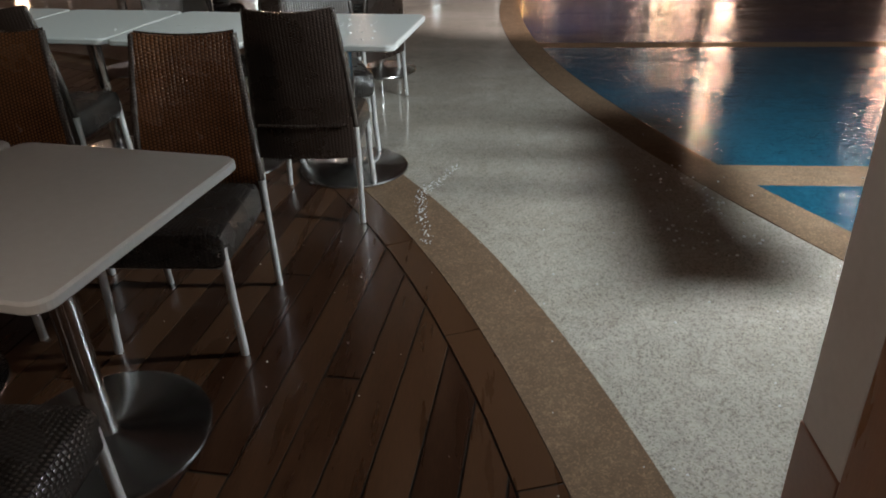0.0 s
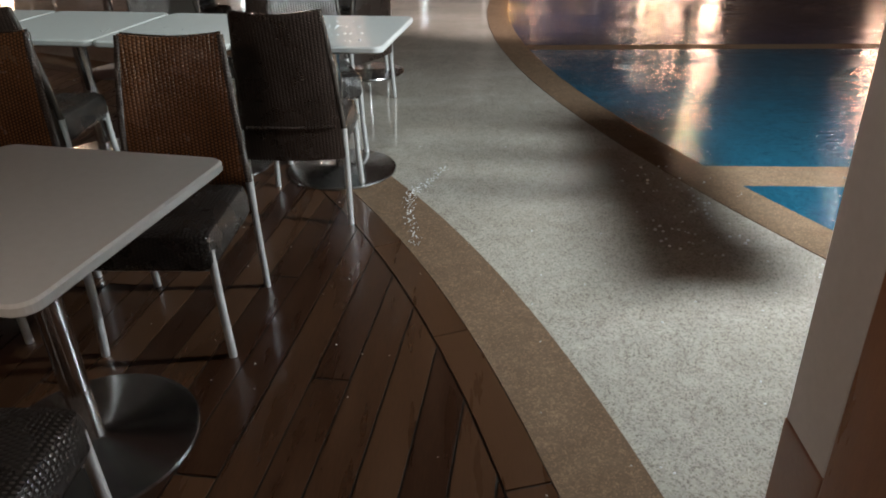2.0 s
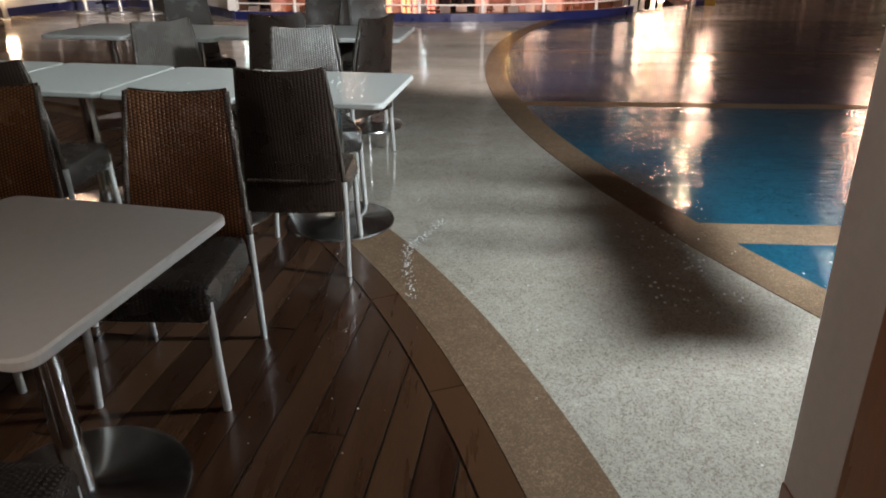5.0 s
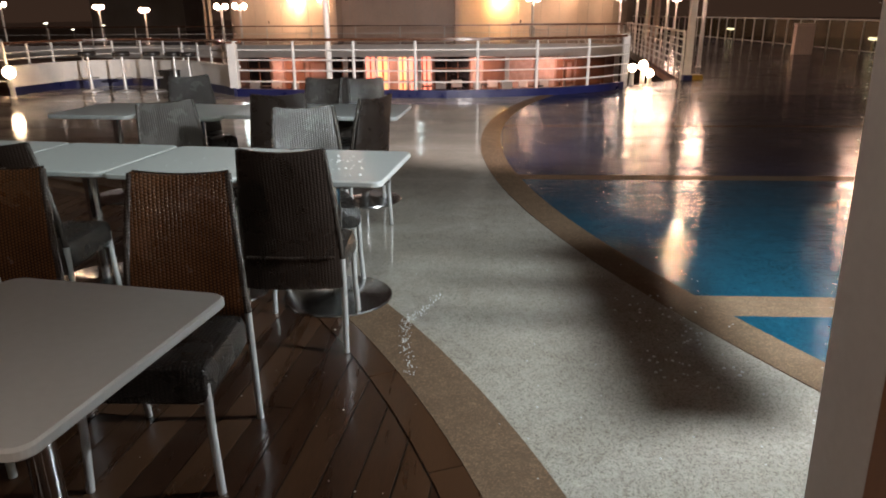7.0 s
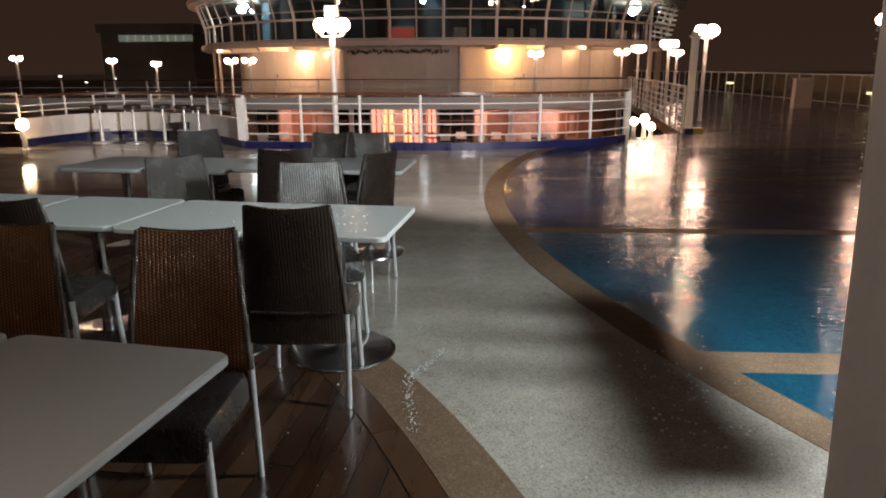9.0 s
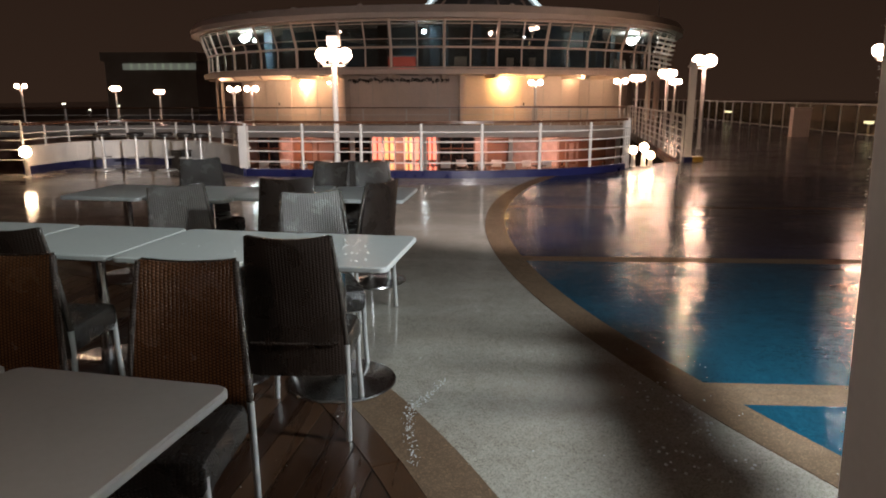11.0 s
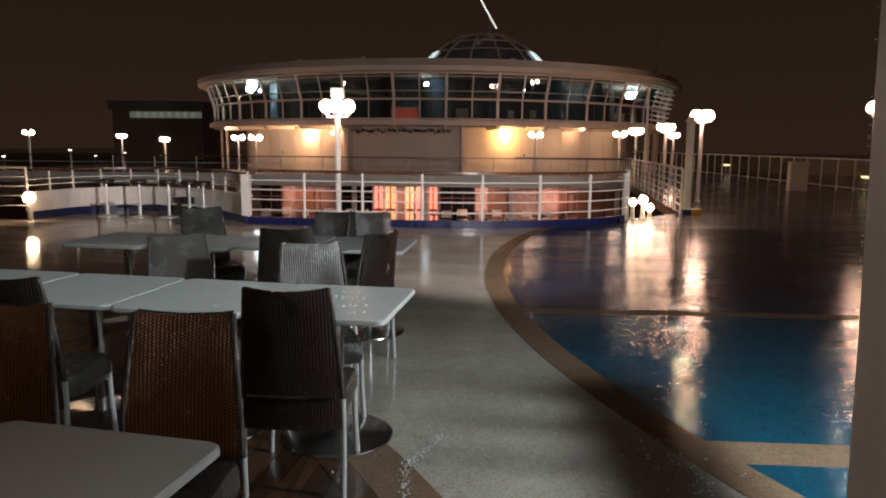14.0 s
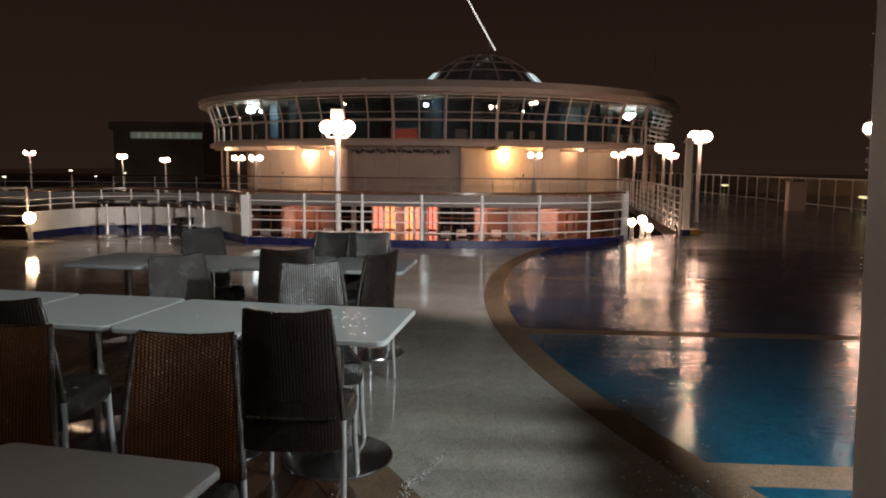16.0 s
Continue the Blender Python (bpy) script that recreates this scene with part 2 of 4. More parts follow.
PINK = glow("lit_pink_doorway", (1.0, 0.25, 0.16), 1.9)
AMBER = glow("lit_amber_doorway", (1.0, 0.46, 0.2), 1.1)


def pane_glass(name, tint, gloss):
    m, nt, p = shader(name)
    nt.nodes.remove(p)
    tr, gl = nt.nodes.new("ShaderNodeBsdfTransparent"), nt.nodes.new("ShaderNodeBsdfGlossy")
    tr.inputs[0].default_value = (*tint, 1)
    gl.inputs["Roughness"].default_value = 0.03
    mx = nt.nodes.new("ShaderNodeMixShader")
    mx.inputs[0].default_value = gloss
    nt.links.new(tr.outputs[0], mx.inputs[1])
    nt.links.new(gl.outputs[0], mx.inputs[2])
    nt.links.new(mx.outputs[0], nt.nodes["Material Output"].inputs[0])
    return m


PANE = pane_glass("tinted_window_glass", (0.55, 0.6, 0.6), 0.12)
RAIL_GLASS = pane_glass("rail_glass", (0.75, 0.72, 0.6), 0.1)


# ---- mesh helpers ----
def mesh_of(name, bm, material, smooth=False):
    bmesh.ops.recalc_face_normals(bm, faces=bm.faces)
    me = bpy.data.meshes.new(name)
    bm.to_mesh(me)
    bm.free()
    me.materials.append(material)
    if smooth:
        me.polygons.foreach_set("use_smooth", [True] * len(me.polygons))
        me.set_sharp_from_angle(angle=radians(40))
    return me


def part(name, bm, material, parent=None, label="", smooth=False):
    """Links a bmesh as one mesh object under a thing or a part."""
    ob = new(name, bm if isinstance(bm, bpy.types.Mesh) else mesh_of(name, bm, material, smooth))
    ob.parent = parent
    if label:
        ob["label"] = label
    return ob


def thing(name, label, category, m=None, group="", kind=""):
    ob = new(name)
    ob.empty_display_size = 0.1
    if m is not None:
        ob.matrix_world = m
    return tagged(ob, label, category, group, kind)


def add_box(bm, x0, y0, z0, x1, y1, z1, bevel=0.0, m=None):
    made = bmesh.ops.create_cube(bm, size=1)["verts"]
    for v in made:
        v.co = Vector(((x0 + x1) / 2 + v.co.x * (x1 - x0), (y0 + y1) / 2 + v.co.y * (y1 - y0), (z0 + z1) / 2 + v.co.z * (z1 - z0)))
        if m is not None:
            v.co = m @ v.co
    if bevel:
        edges = list({e for v in made for e in v.link_edges})
        bmesh.ops.bevel(bm, geom=edges, offset=bevel, segments=2, affect="EDGES", profile=0.5)
    return bm


def box(*a, **k):
    return add_box(bmesh.new(), *a, **k)


def add_tube(bm, points, r, sides=10, closed=False):
    """A round bar along points; r is one radius or one for each point."""
    pts = [Vector(p) for p in points]
    rings, n = [], len(pts)
    for i, p in enumerate(pts):
        a = pts[i - 1] if (i or closed) else p
        b = pts[(i + 1) % n] if (i < n - 1 or closed) else p
        d = (b - a).normalized()
        side = d.cross(Vector((0, 0, 1)) if abs(d.z) < 0.9 else Vector((0, 1, 0))).normalized()
        up = side.cross(d)
        rad = r[i] if isinstance(r, (list, tuple)) else r
        rings.append([bm.verts.new(p + rad * (math.cos(t) * side + math.sin(t) * up)) for t in (2 * math.pi * k / sides for k in range(sides))])
    for i in range(n if closed else n - 1):
        s, t = rings[i], rings[(i + 1) % n]
        for k in range(sides):
            bm.faces.new((s[k], s[(k + 1) % sides], t[(k + 1) % sides], t[k]))
    if not closed:
        bm.faces.new(rings[0])
        bm.faces.new(rings[-1][::-1])
    return bm


def tube(points, r, sides=10, closed=False):
    return add_tube(bmesh.new(), points, r, sides, closed)


def add_lathe(bm, profile, sides=32, at=(0, 0, 0)):
    """A turned body from (radius, height) pairs."""
    rings = []
    for r, z in profile:
        if r < 1e-5:
            rings.append([bm.verts.new((at[0], at[1], at[2] + z))])
        else:
            rings.append([bm.verts.new((at[0] + r * math.cos(2 * math.pi * k / sides), at[1] + r * math.sin(2 * math.pi * k / sides), at[2] + z)) for k in range(sides)])
    for s, t in zip(rings, rings[1:]):
        for k in range(sides):
            j = (k + 1) % sides
            if len(s) == 1 and len(t) > 1:
                bm.faces.new((s[0], t[k], t[j]))
            elif len(t) == 1 and len(s) > 1:
                bm.faces.new((s[k], s[j], t[0]))
            elif len(s) > 1:
                bm.faces.new((s[k], s[j], t[j], t[k]))
    return bm


def lathe(profile, sides=32, at=(0, 0, 0)):
    return add_lathe(bmesh.new(), profile, sides, at)


def add_arc_wall(bm, cx, cy, r0, r1, z0, z1, a0, a1, steps, r0_top=None, r1_top=None):
    """A curved slab between two radii, from angle a0 to a1 in degrees, which may lean."""
    r0t, r1t = (r0 if r0_top is None else r0_top), (r1 if r1_top is None else r1_top)
    rings = []
    for i in range(steps + 1):
        a = radians(a0 + (a1 - a0) * i / steps)
        c, s = math.cos(a), math.sin(a)
        rings.append([bm.verts.new((cx + r * c, cy + r * s, z)) for r, z in ((r0, z0), (r1, z0), (r1t, z1), (r0t, z1))])
    for s, t in zip(rings, rings[1:]):
        for k in range(4):
            j = (k + 1) % 4
            bm.faces.new((s[k], s[j], t[j], t[k]))
    bm.faces.new(rings[0])
    bm.faces.new(rings[-1][::-1])
    return bm


def arc_wall(*a, **k):
    return add_arc_wall(bmesh.new(), *a, **k)


def prism(outline, z0, z1):
    bm = bmesh.new()
    low = [bm.verts.new((x, y, z0)) for x, y in outline]
    top = [bm.verts.new((x, y, z1)) for x, y in outline]
    n = len(outline)
    for i in range(n):
        j = (i + 1) % n
        bm.faces.new((low[i], low[j], top[j], top[i]))
    caps = [bm.faces.new(top), bm.faces.new(low[::-1])]
    bm.normal_update()
    bmesh.ops.triangulate(bm, faces=caps, ngon_method="EAR_CLIP")
    return bm


def smooth_line(points, steps=6):
    """A curve through the points (Catmull-Rom)."""
    p = [Vector((*q, 0)) if len(q) == 2 else Vector(q) for q in points]
    out = []
    for i in range(len(p) - 1):
        a, b, c, d = p[max(i - 1, 0)], p[i], p[i + 1], p[min(i + 2, len(p) - 1)]
        for k in range(steps):
            t = k / steps
            out.append(0.5 * (2 * b + (c - a) * t + (2 * a - 5 * b + 4 * c - d) * t * t + (3 * b - a - 3 * c + d) * t ** 3))
    return out + [p[-1]]


# ---- the deck ----
WOOD_C, WOOD_R = (-6.767, -0.549), (7.115, 7.248, 7.505)
POOL_C, POOL_R = (12.463, 7.923), (12.005, 12.243)
RECESS = [(-8.75, 13.5), (-8.45, 14.8), (-7.5, 15.55), (-6.4, 15.35), (-5.3, 14.55), (-4.25, 13.3)]
FRONT = [(-4.25, 13.3), (-2.9, 13.15), (-1.8, 13.06), (-0.7, 13.0), (0.17, 13.02), (1.53, 13.35), (2.52, 13.84), (3.25, 14.55)]
recess_line = [(v.x, v.y) for v in smooth_line(RECESS, 5)]
front_line = [(v.x, v.y) for v in smooth_line(FRONT, 4)]
edge = [(-16, 13.5)] + recess_line + front_line[1:] + [(3.9, 15.4), (5.0, 16.4), (7.0, 31.0), (7.0, 31.4)]
deck_outline = edge + [(14.6, 31.4), (14.6, -3.2), (-16, -3.2)]
deck = tagged(part("floor", prism(deck_outline, -0.25, 0.0), TERRAZZO), "wet pale grey terrazzo deck with dark chips", "deck floor", kind="structure")
far_outline = [(-26, 31.4), (14.6, 31.4), (14.6, 75), (-26, 75)]
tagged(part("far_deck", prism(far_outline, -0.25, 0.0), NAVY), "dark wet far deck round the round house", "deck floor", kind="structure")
tagged(part("lower_deck", box(-26, 10, -2.55, 14.6, 33.5, -2.35), TAN), "brown lower deck seen through the opening", "deck floor", kind="structure")
tagged(part("water", box(-1500, -1500, -22.2, 1500, 3000, -22), SEA), "black night sea far below the deck", "sea", kind="structure")


def ring_sector(c, r0, r1, a0, a1, steps, z0, z1):
    return arc_wall(c[0], c[1], r0, r1, z0, z1, a0, a1, steps)


tagged(part("tan_border_wood", ring_sector(WOOD_C, WOOD_R[1], WOOD_R[2], -20, 75, 90, -0.1, 0.004), TAN), "wet tan screed band round the timber deck", "floor border", kind="structure")
tagged(part("tan_border_blue", ring_sector(POOL_C, POOL_R[0], POOL_R[1], 148, 240, 90, -0.1, 0.004), TAN), "wet tan screed band round the blue deck", "floor border", kind="structure")


def pool_sheet(y0, y1, z):
    """The strip of the blue deck's disc between two cross lines, as far as the ship's side."""
    pts = []
    for i in range(25):
        y = y0 + (y1 - y0) * i / 24
        dy = y - POOL_C[1]
        pts.append((POOL_C[0] - math.sqrt(max(POOL_R[0] ** 2 - dy * dy, 0)), y))
    tilt = 0.035
    return prism(pts + [(14.4, y1 - tilt * 10), (14.4, y0 - tilt * 10)], -0.1, z)


tagged(part("blue_deck_near", pool_sheet(-2.2, 3.28, 0.004), BLUE), "wet blue painted deck", "deck floor", kind="structure")
tagged(part("blue_deck_middle", pool_sheet(3.55, 6.36, 0.004), BLUE), "wet bright blue painted deck with rain on it", "deck floor", kind="structure")
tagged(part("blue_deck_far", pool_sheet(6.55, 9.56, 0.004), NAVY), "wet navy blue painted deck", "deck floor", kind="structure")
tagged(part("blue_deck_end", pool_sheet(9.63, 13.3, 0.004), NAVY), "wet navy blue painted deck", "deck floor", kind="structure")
tagged(part("tan_cross_band", pool_sheet(3.28, 3.55, 0.004), TAN), "wet tan band across the blue deck", "floor border", kind="structure")
tagged(part("tan_cross_line", pool_sheet(6.36, 6.55, 0.004), TAN), "wet tan line across the blue deck", "floor border", kind="structure")
tagged(part("pale_cross_line", pool_sheet(9.56, 9.63, 0.004), TAN), "thin pale line across the blue deck", "floor border", kind="structure")
tagged(part("navy_side_deck", prism([(3.3, 14.6), (3.9, 15.5), (5.0, 16.45), (7.05, 31.3), (14.4, 31.3), (14.4, 12.94), (1.72, 13.31), (2.5, 13.8)], -0.1, 0.004), SIDE), "dark wet navy painted side deck", "deck floor", kind="structure")


# ---- closing walls behind and beside the camera ----
tagged(part("wall_behind", box(-8, -3.4, 0, 8, -3.2, 3.2), WHITE), "white painted bulkhead", "wall", kind="structure")
# unseen overhang, front edge set to block the high lamps from the near tables
tagged(part("ceiling", box(-8, -3.4, 3.2, 8, 1.3, 3.35), WHITE), "unseen white overhang, added to shade the near tables", "ceiling", kind="structure")
pillar = thing("pillar", "white painted pillar end with a red-brown foot and varnished wood jamb", "pillar", pose(0.72, 1.02, 0, 0, -1.72, 0), kind="structure")
part("post", box(0, 0, 0.35, 0.22, 0.18, 3.0, bevel=0.006), PILLAR, pillar)
part("dado", box(-0.002, 0, 0.02, 0.222, 0.182, 0.35, bevel=0.004), DADO, pillar, "red-brown painted foot")
part("jamb", box(-0.003, -0.45, 0.02, 0.22, -0.002, 3.0, bevel=0.006), ORANGE, pillar, "varnished orange-brown wood jamb")


# unseen plates, added to cast the floor's dark patch and bands
hood = thing("floodlight_hood", "unseen black plates on a stand, added to shape the floor shadows", "lamp hood", pose(2.3, 2.35, 0))
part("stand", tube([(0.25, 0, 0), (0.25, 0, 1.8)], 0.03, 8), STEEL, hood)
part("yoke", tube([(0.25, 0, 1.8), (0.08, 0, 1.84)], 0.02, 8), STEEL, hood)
# made-up head and arm for the added deck spot
part("upper_head", box(0.05, -0.14, 1.92, 0.19, -0.06, 2.06, bevel=0.01), BLACK, hood, "unseen black head added behind the deck spot")
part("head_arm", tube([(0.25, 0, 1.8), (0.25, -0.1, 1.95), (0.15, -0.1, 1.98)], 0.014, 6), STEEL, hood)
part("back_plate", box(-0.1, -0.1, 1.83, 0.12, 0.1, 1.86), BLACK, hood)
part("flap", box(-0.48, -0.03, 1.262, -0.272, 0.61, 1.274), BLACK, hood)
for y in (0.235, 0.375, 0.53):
    part("shadow_bar", box(-0.66, y, 1.264, -0.48, y + 0.032, 1.272), BLACK, hood)
# this plate keeps the floodlight off the near table top
part("side_blocker", box(-0.492, -0.36, 1.57, -0.48, -0.03, 1.83), BLACK, hood)
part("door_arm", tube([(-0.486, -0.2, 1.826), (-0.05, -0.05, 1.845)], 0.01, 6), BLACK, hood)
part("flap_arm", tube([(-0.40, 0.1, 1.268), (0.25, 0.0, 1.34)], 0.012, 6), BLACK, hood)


# ---- tables and chairs ----
def rounded_slab(w, d, r, z0, z1, bevel):
    pts = []
    for cx, cy, a in ((1, 1, 0), (-1, 1, 90), (-1, -1, 180), (1, -1, 270)):
        for k in range(7):
            t = radians(a + 15 * k)
            pts.append((cx * (w / 2 - r) + r * math.cos(t), cy * (d / 2 - r) + r * math.sin(t)))
    bm = bmesh.new()
    loops = []
    for z, inset in ((z0, bevel), (z0 + bevel, 0), (z1 - bevel, 0), (z1, bevel)):
        loops.append([bm.verts.new((x * (1 - 2 * inset / w), y * (1 - 2 * inset / d), z)) for x, y in pts])
    for s, t in zip(loops, loops[1:]):
        for k in range(len(s)):
            j = (k + 1) % len(s)
            bm.faces.new((s[k], s[j], t[j], t[k]))
    bm.faces.new(loops[0][::-1])
    bm.faces.new(loops[-1])
    return bm


def build_table():
    t = thing("cafe_table", "wet square white-topped cafe table on a round steel foot", "table", group="cafe tables on deck")
    part("tabletop", rounded_slab(0.70, 0.755, 0.045, 0.712, 0.742, 0.006), TABLETOP, t, "wet white laminate top")
    part("pole", lathe([(0.0, 0.02), (0.036, 0.02), (0.036, 0.7), (0.0, 0.7)], 24), CHROME, t, smooth=True)
    part("top_plate", box(-0.17, -0.17, 0.698, 0.17, 0.17, 0.712, bevel=0.003), STEEL, t)
    part("foot", lathe([(0, 0.0), (0.285, 0.0), (0.293, 0.006), (0.29, 0.014), (0.27, 0.019), (0.06, 0.026), (0.045, 0.034), (0, 0.034)], 56), STEEL, t, "round brushed steel foot", True)
    return t


def back_panel(lift=0.0, thin=1.0, back=0.0, low=0.33):
    """The woven backrest: hollow across, sagging along its upper edge, wrapped round its sides."""
    bm = bmesh.new()
    nu, nv = 14, 16

    def spot(u, v, front):
        z = low + v * (0.955 + lift - low) - (0.016 * (1 - u * u) * v ** 6)
        f = (z - 0.33) / 0.625
        half = 0.218 - 0.046 * f
        y = -0.205 - 0.02 * f - 0.055 * f * abs(f) - back
        hollow = 0.018 * (1 - u * u)
        thick = 0.021 * thin * (1 - 0.75 * abs(u) ** 6) * (1 - 0.5 * max(0, v - 0.9) / 0.1)
        return Vector((u * half, y - hollow + (thick if front else -thick), z))

    sheets = []
    for front in (True, False):
        sheets.append([[bm.verts.new(spot(-1 + 2 * i / nu, j / nv, front)) for i in range(nu + 1)] for j in range(nv + 1)])
    for s in sheets:
        for j in range(nv):
            for i in range(nu):
                bm.faces.new((s[j][i], s[j][i + 1], s[j + 1][i + 1], s[j + 1][i]))
    f, b = sheets
    for i in range(nu):
        for j in (0, nv):
            bm.faces.new((f[j][i], f[j][i + 1], b[j][i + 1], b[j][i]))
    for j in range(nv):
        for i in (0, nu):
            bm.faces.new((f[j][i], f[j + 1][i], b[j + 1][i], b[j][i]))
    return bm


def seat_block():
    """The woven seat box with soft upper edges and a slightly hollow top."""
    bm = box(-0.222, -0.19, 0.32, 0.222, 0.24, 0.462, bevel=0.042)
    bmesh.ops.subdivide_edges(bm, edges=[e for e in bm.edges if e.calc_length() > 0.2], cuts=5, use_grid_fill=True)
    for v in bm.verts:
        if v.co.z > 0.45:
            v.co.z -= 0.012 * max(0, 1 - (v.co.x / 0.2) ** 2) * max(0, 1 - ((v.co.y - 0.02) / 0.2) ** 2)
        if v.co.z < 0.36:
            v.co.x *= 0.985
    return bm


def build_chair(material, label):
    c = thing("wicker_chair", label, "chair", group="wicker chairs on deck")
    # the seat's darker colour includes the shade on it
    part("seat", seat_block(), WICKER_SEAT_SHADED, c, "woven seat, shade in its colour", True)
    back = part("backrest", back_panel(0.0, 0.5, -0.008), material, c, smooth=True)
    # separate rear sheet, so that the shade behind can be coloured in
    part("shaded_rear", back_panel(0.002, 0.5, 0.012, 0.318), WICKER_SHADED, back, "woven rear face, shade in its colour", True)
    part("seam", tube([(-0.19, -0.246, 0.47), (0, -0.258, 0.468), (0.19, -0.246, 0.47)], 0.008, 8), WICKER_SHADED, back)
    for s in (-1, 1):
        line = smooth_line([(s * 0.218, -0.225, 0.0), (s * 0.219, -0.210, 0.25), (s * 0.218, -0.205, 0.45)], 4)
        part("back_leg", tube(line, 0.0135, 10), ALU, c, "brushed aluminium back leg", True)
        rail = smooth_line([(s * 0.218, -0.205, 0.45), (s * 0.199, -0.228, 0.7), (s * 0.173, -0.278, 0.948)], 6)
        part("side_rail", tube(rail, 0.0128, 10), WICKER_WET_SHADED, c, smooth=True)
        part("front_leg", tube([(s * 0.217, 0.222, 0.0), (s * 0.207, 0.212, 0.2), (s * 0.204, 0.21, 0.4)], 0.0138, 10), ALU, c, "brushed aluminium front leg", True)
    part("stretcher", box(-0.2, 0.19, 0.318, 0.2, 0.205, 0.336), ALU, c)
    return c


table = build_table()
TABLES = [  # x, y, turn
    (-1.055, 1.455, -10.5), (-1.765, 1.585, -10.5), (-0.672, 3.51, -7.0), (-1.365, 3.60, -9.5), (-2.07, 3.72, -8.0), (-2.78, 3.83, -8.0),
    (-0.80, 5.60, -5.0), (-1.52, 5.68, -5.0), (-2.13, 5.62, -10.0), (-2.86, 5.70, -8.0)]
table.matrix_world = pose(TABLES[0][0], TABLES[0][1], 0.004, 0, 0, TABLES[0][2])
for x, y, a in TABLES[1:]:
    copy_thing(table, pose(x, y, 0.004, 0, 0, a))
chair = build_chair(WICKER_LIT, "brown woven wicker chair with aluminium legs, wet with rain, warm light in its colour")
CHAIRS = [  # x, y, turn; zero faces away along the ship
    (-0.99, 2.075, 180), (-1.71, 2.16, 176), (-0.746, 3.065, 1), (-2.057, 3.21, 0), (-0.845, 3.87, 200), (-1.70, 4.21, 222),
    (-1.32, 5.12, 9), (-1.17, 5.80, 178), (-0.86, 5.80, 181), (-0.816, 4.80, 61), (-2.29, 6.11, 218), (-1.0, 0.86, 0)]
chair.matrix_world = pose(CHAIRS[0][0], CHAIRS[0][1], 0.007, 0, 0, CHAIRS[0][2])
for x, y, a in CHAIRS[1:2]:
    copy_thing(chair, pose(x, y, 0.007, 0, 0, a))
# the same chair again, with shade in the wicker colour
shaded_chair = build_chair(WICKER_WET_SHADED, "woven wicker chair, shiny with rain, shade in its grey-brown colour")
shaded_chair.matrix_world = pose(CHAIRS[2][0], CHAIRS[2][1], 0.007, 0, 0, CHAIRS[2][2])
for x, y, a in CHAIRS[3:]:
    copy_thing(shaded_chair, pose(x, y, 0.007, 0, 0, a))


# ---- rain drops and splashes ----
# nearly opaque white water: the drops' sparkle is put into their colour
DROP, dnt, dp = shader("white_water_drop")
dp.inputs["Base Color"].default_value = (0.9, 0.92, 0.94, 1)
dp.inputs["Roughness"].default_value = 0.02
dp.inputs["Transmission Weight"].default_value = 0.15
dp.inputs["IOR"].default_value = 1.33


def drops(name, label, spots):
    verts, faces = [], []
    for x, y, z, r in spots:
        n = len(verts)
        for ring, (k, h) in enumerate(((1.0, 0.0), (0.8, 0.45), (0.35, 0.75))):
            verts += [(x + r * k * math.cos(i * math.pi / 4), y + r * k * math.sin(i * math.pi / 4), z + r * h) for i in range(8)]
        verts.append((x, y, z + r * 0.82))
        for q in (0, 8):
            faces += [(n + q + i, n + q + (i + 1) % 8, n + q + 8 + (i + 1) % 8, n + q + 8 + i) for i in range(8)]
        faces += [(n + 16 + i, n + 16 + (i + 1) % 8, n + 24) for i in range(8)]
    me = bpy.data.meshes.new(name)
    me.from_pydata(verts, [], faces)
    me.materials.append(DROP)
    me.polygons.foreach_set("use_smooth", [True] * len(me.polygons))
    return tagged(new(name, me), label, "water drops", kind="stuff")


rain = random.Random(7)
drops("deck_drops", "scattered rain drops and bubbles on the wet deck", [(rain.uniform(-1.2, 1.4), rain.uniform(1.2, 4.2), 0.007, rain.uniform(0.0015, 0.0042)) for _ in range(90)])
trail = smooth_line([(-0.12, 3.52), (-0.2, 3.3), (-0.275, 3.17), (-0.262, 2.95), (-0.215, 2.64)], 30)
drops("splash", "sparkling splash of dripping water on the deck", [(p.x + rain.gauss(0, 0.014), p.y + rain.gauss(0, 0.02), 0.007 + abs(rain.gauss(0, 0.006)), rain.uniform(0.0012, 0.0042)) for p in trail for _ in range(2)])
drops("splash_puddle", "rain splashes in a shallow puddle", [(rain.gauss(1.0, 0.12), rain.uniform(2.55, 3.6), 0.006, rain.uniform(0.003, 0.009)) for _ in range(70)])
drops("pillar_drops", "rain drops hanging on the pillar edge", [(0.7185 - 0.03 * q, 1.2, q, rain.uniform(0.001, 0.0024)) for q in (rain.uniform(0.7, 2.0) for _ in range(45))])
drops("table_drops", "rain drops on the wet table top", [(rain.gauss(-0.62, 0.07), rain.uniform(3.2, 3.75), 0.746, rain.uniform(0.003, 0.009)) for _ in range(40)] + [(rain.uniform(-1.9, -0.45), rain.uniform(3.3, 3.7), 0.746, rain.uniform(0.002, 0.005)) for _ in range(60)])


# ---- railings ----
def along(points, step):
    """Evenly spaced spots and directions along a line."""
    p = [Vector(q) for q in points]
    total = sum((b - a).length for a, b in zip(p, p[1:]))
    n = max(1, round(total / step))
    out = []
    for i in range(n + 1):
        d, k = total * i / n, 0
        while k < len(p) - 2 and d > (p[k + 1] - p[k]).length:
            d -= (p[k + 1] - p[k]).length
            k += 1
        way = (p[k + 1] - p[k]).normalized()
        out.append((p[k] + way * d, way))
    return out


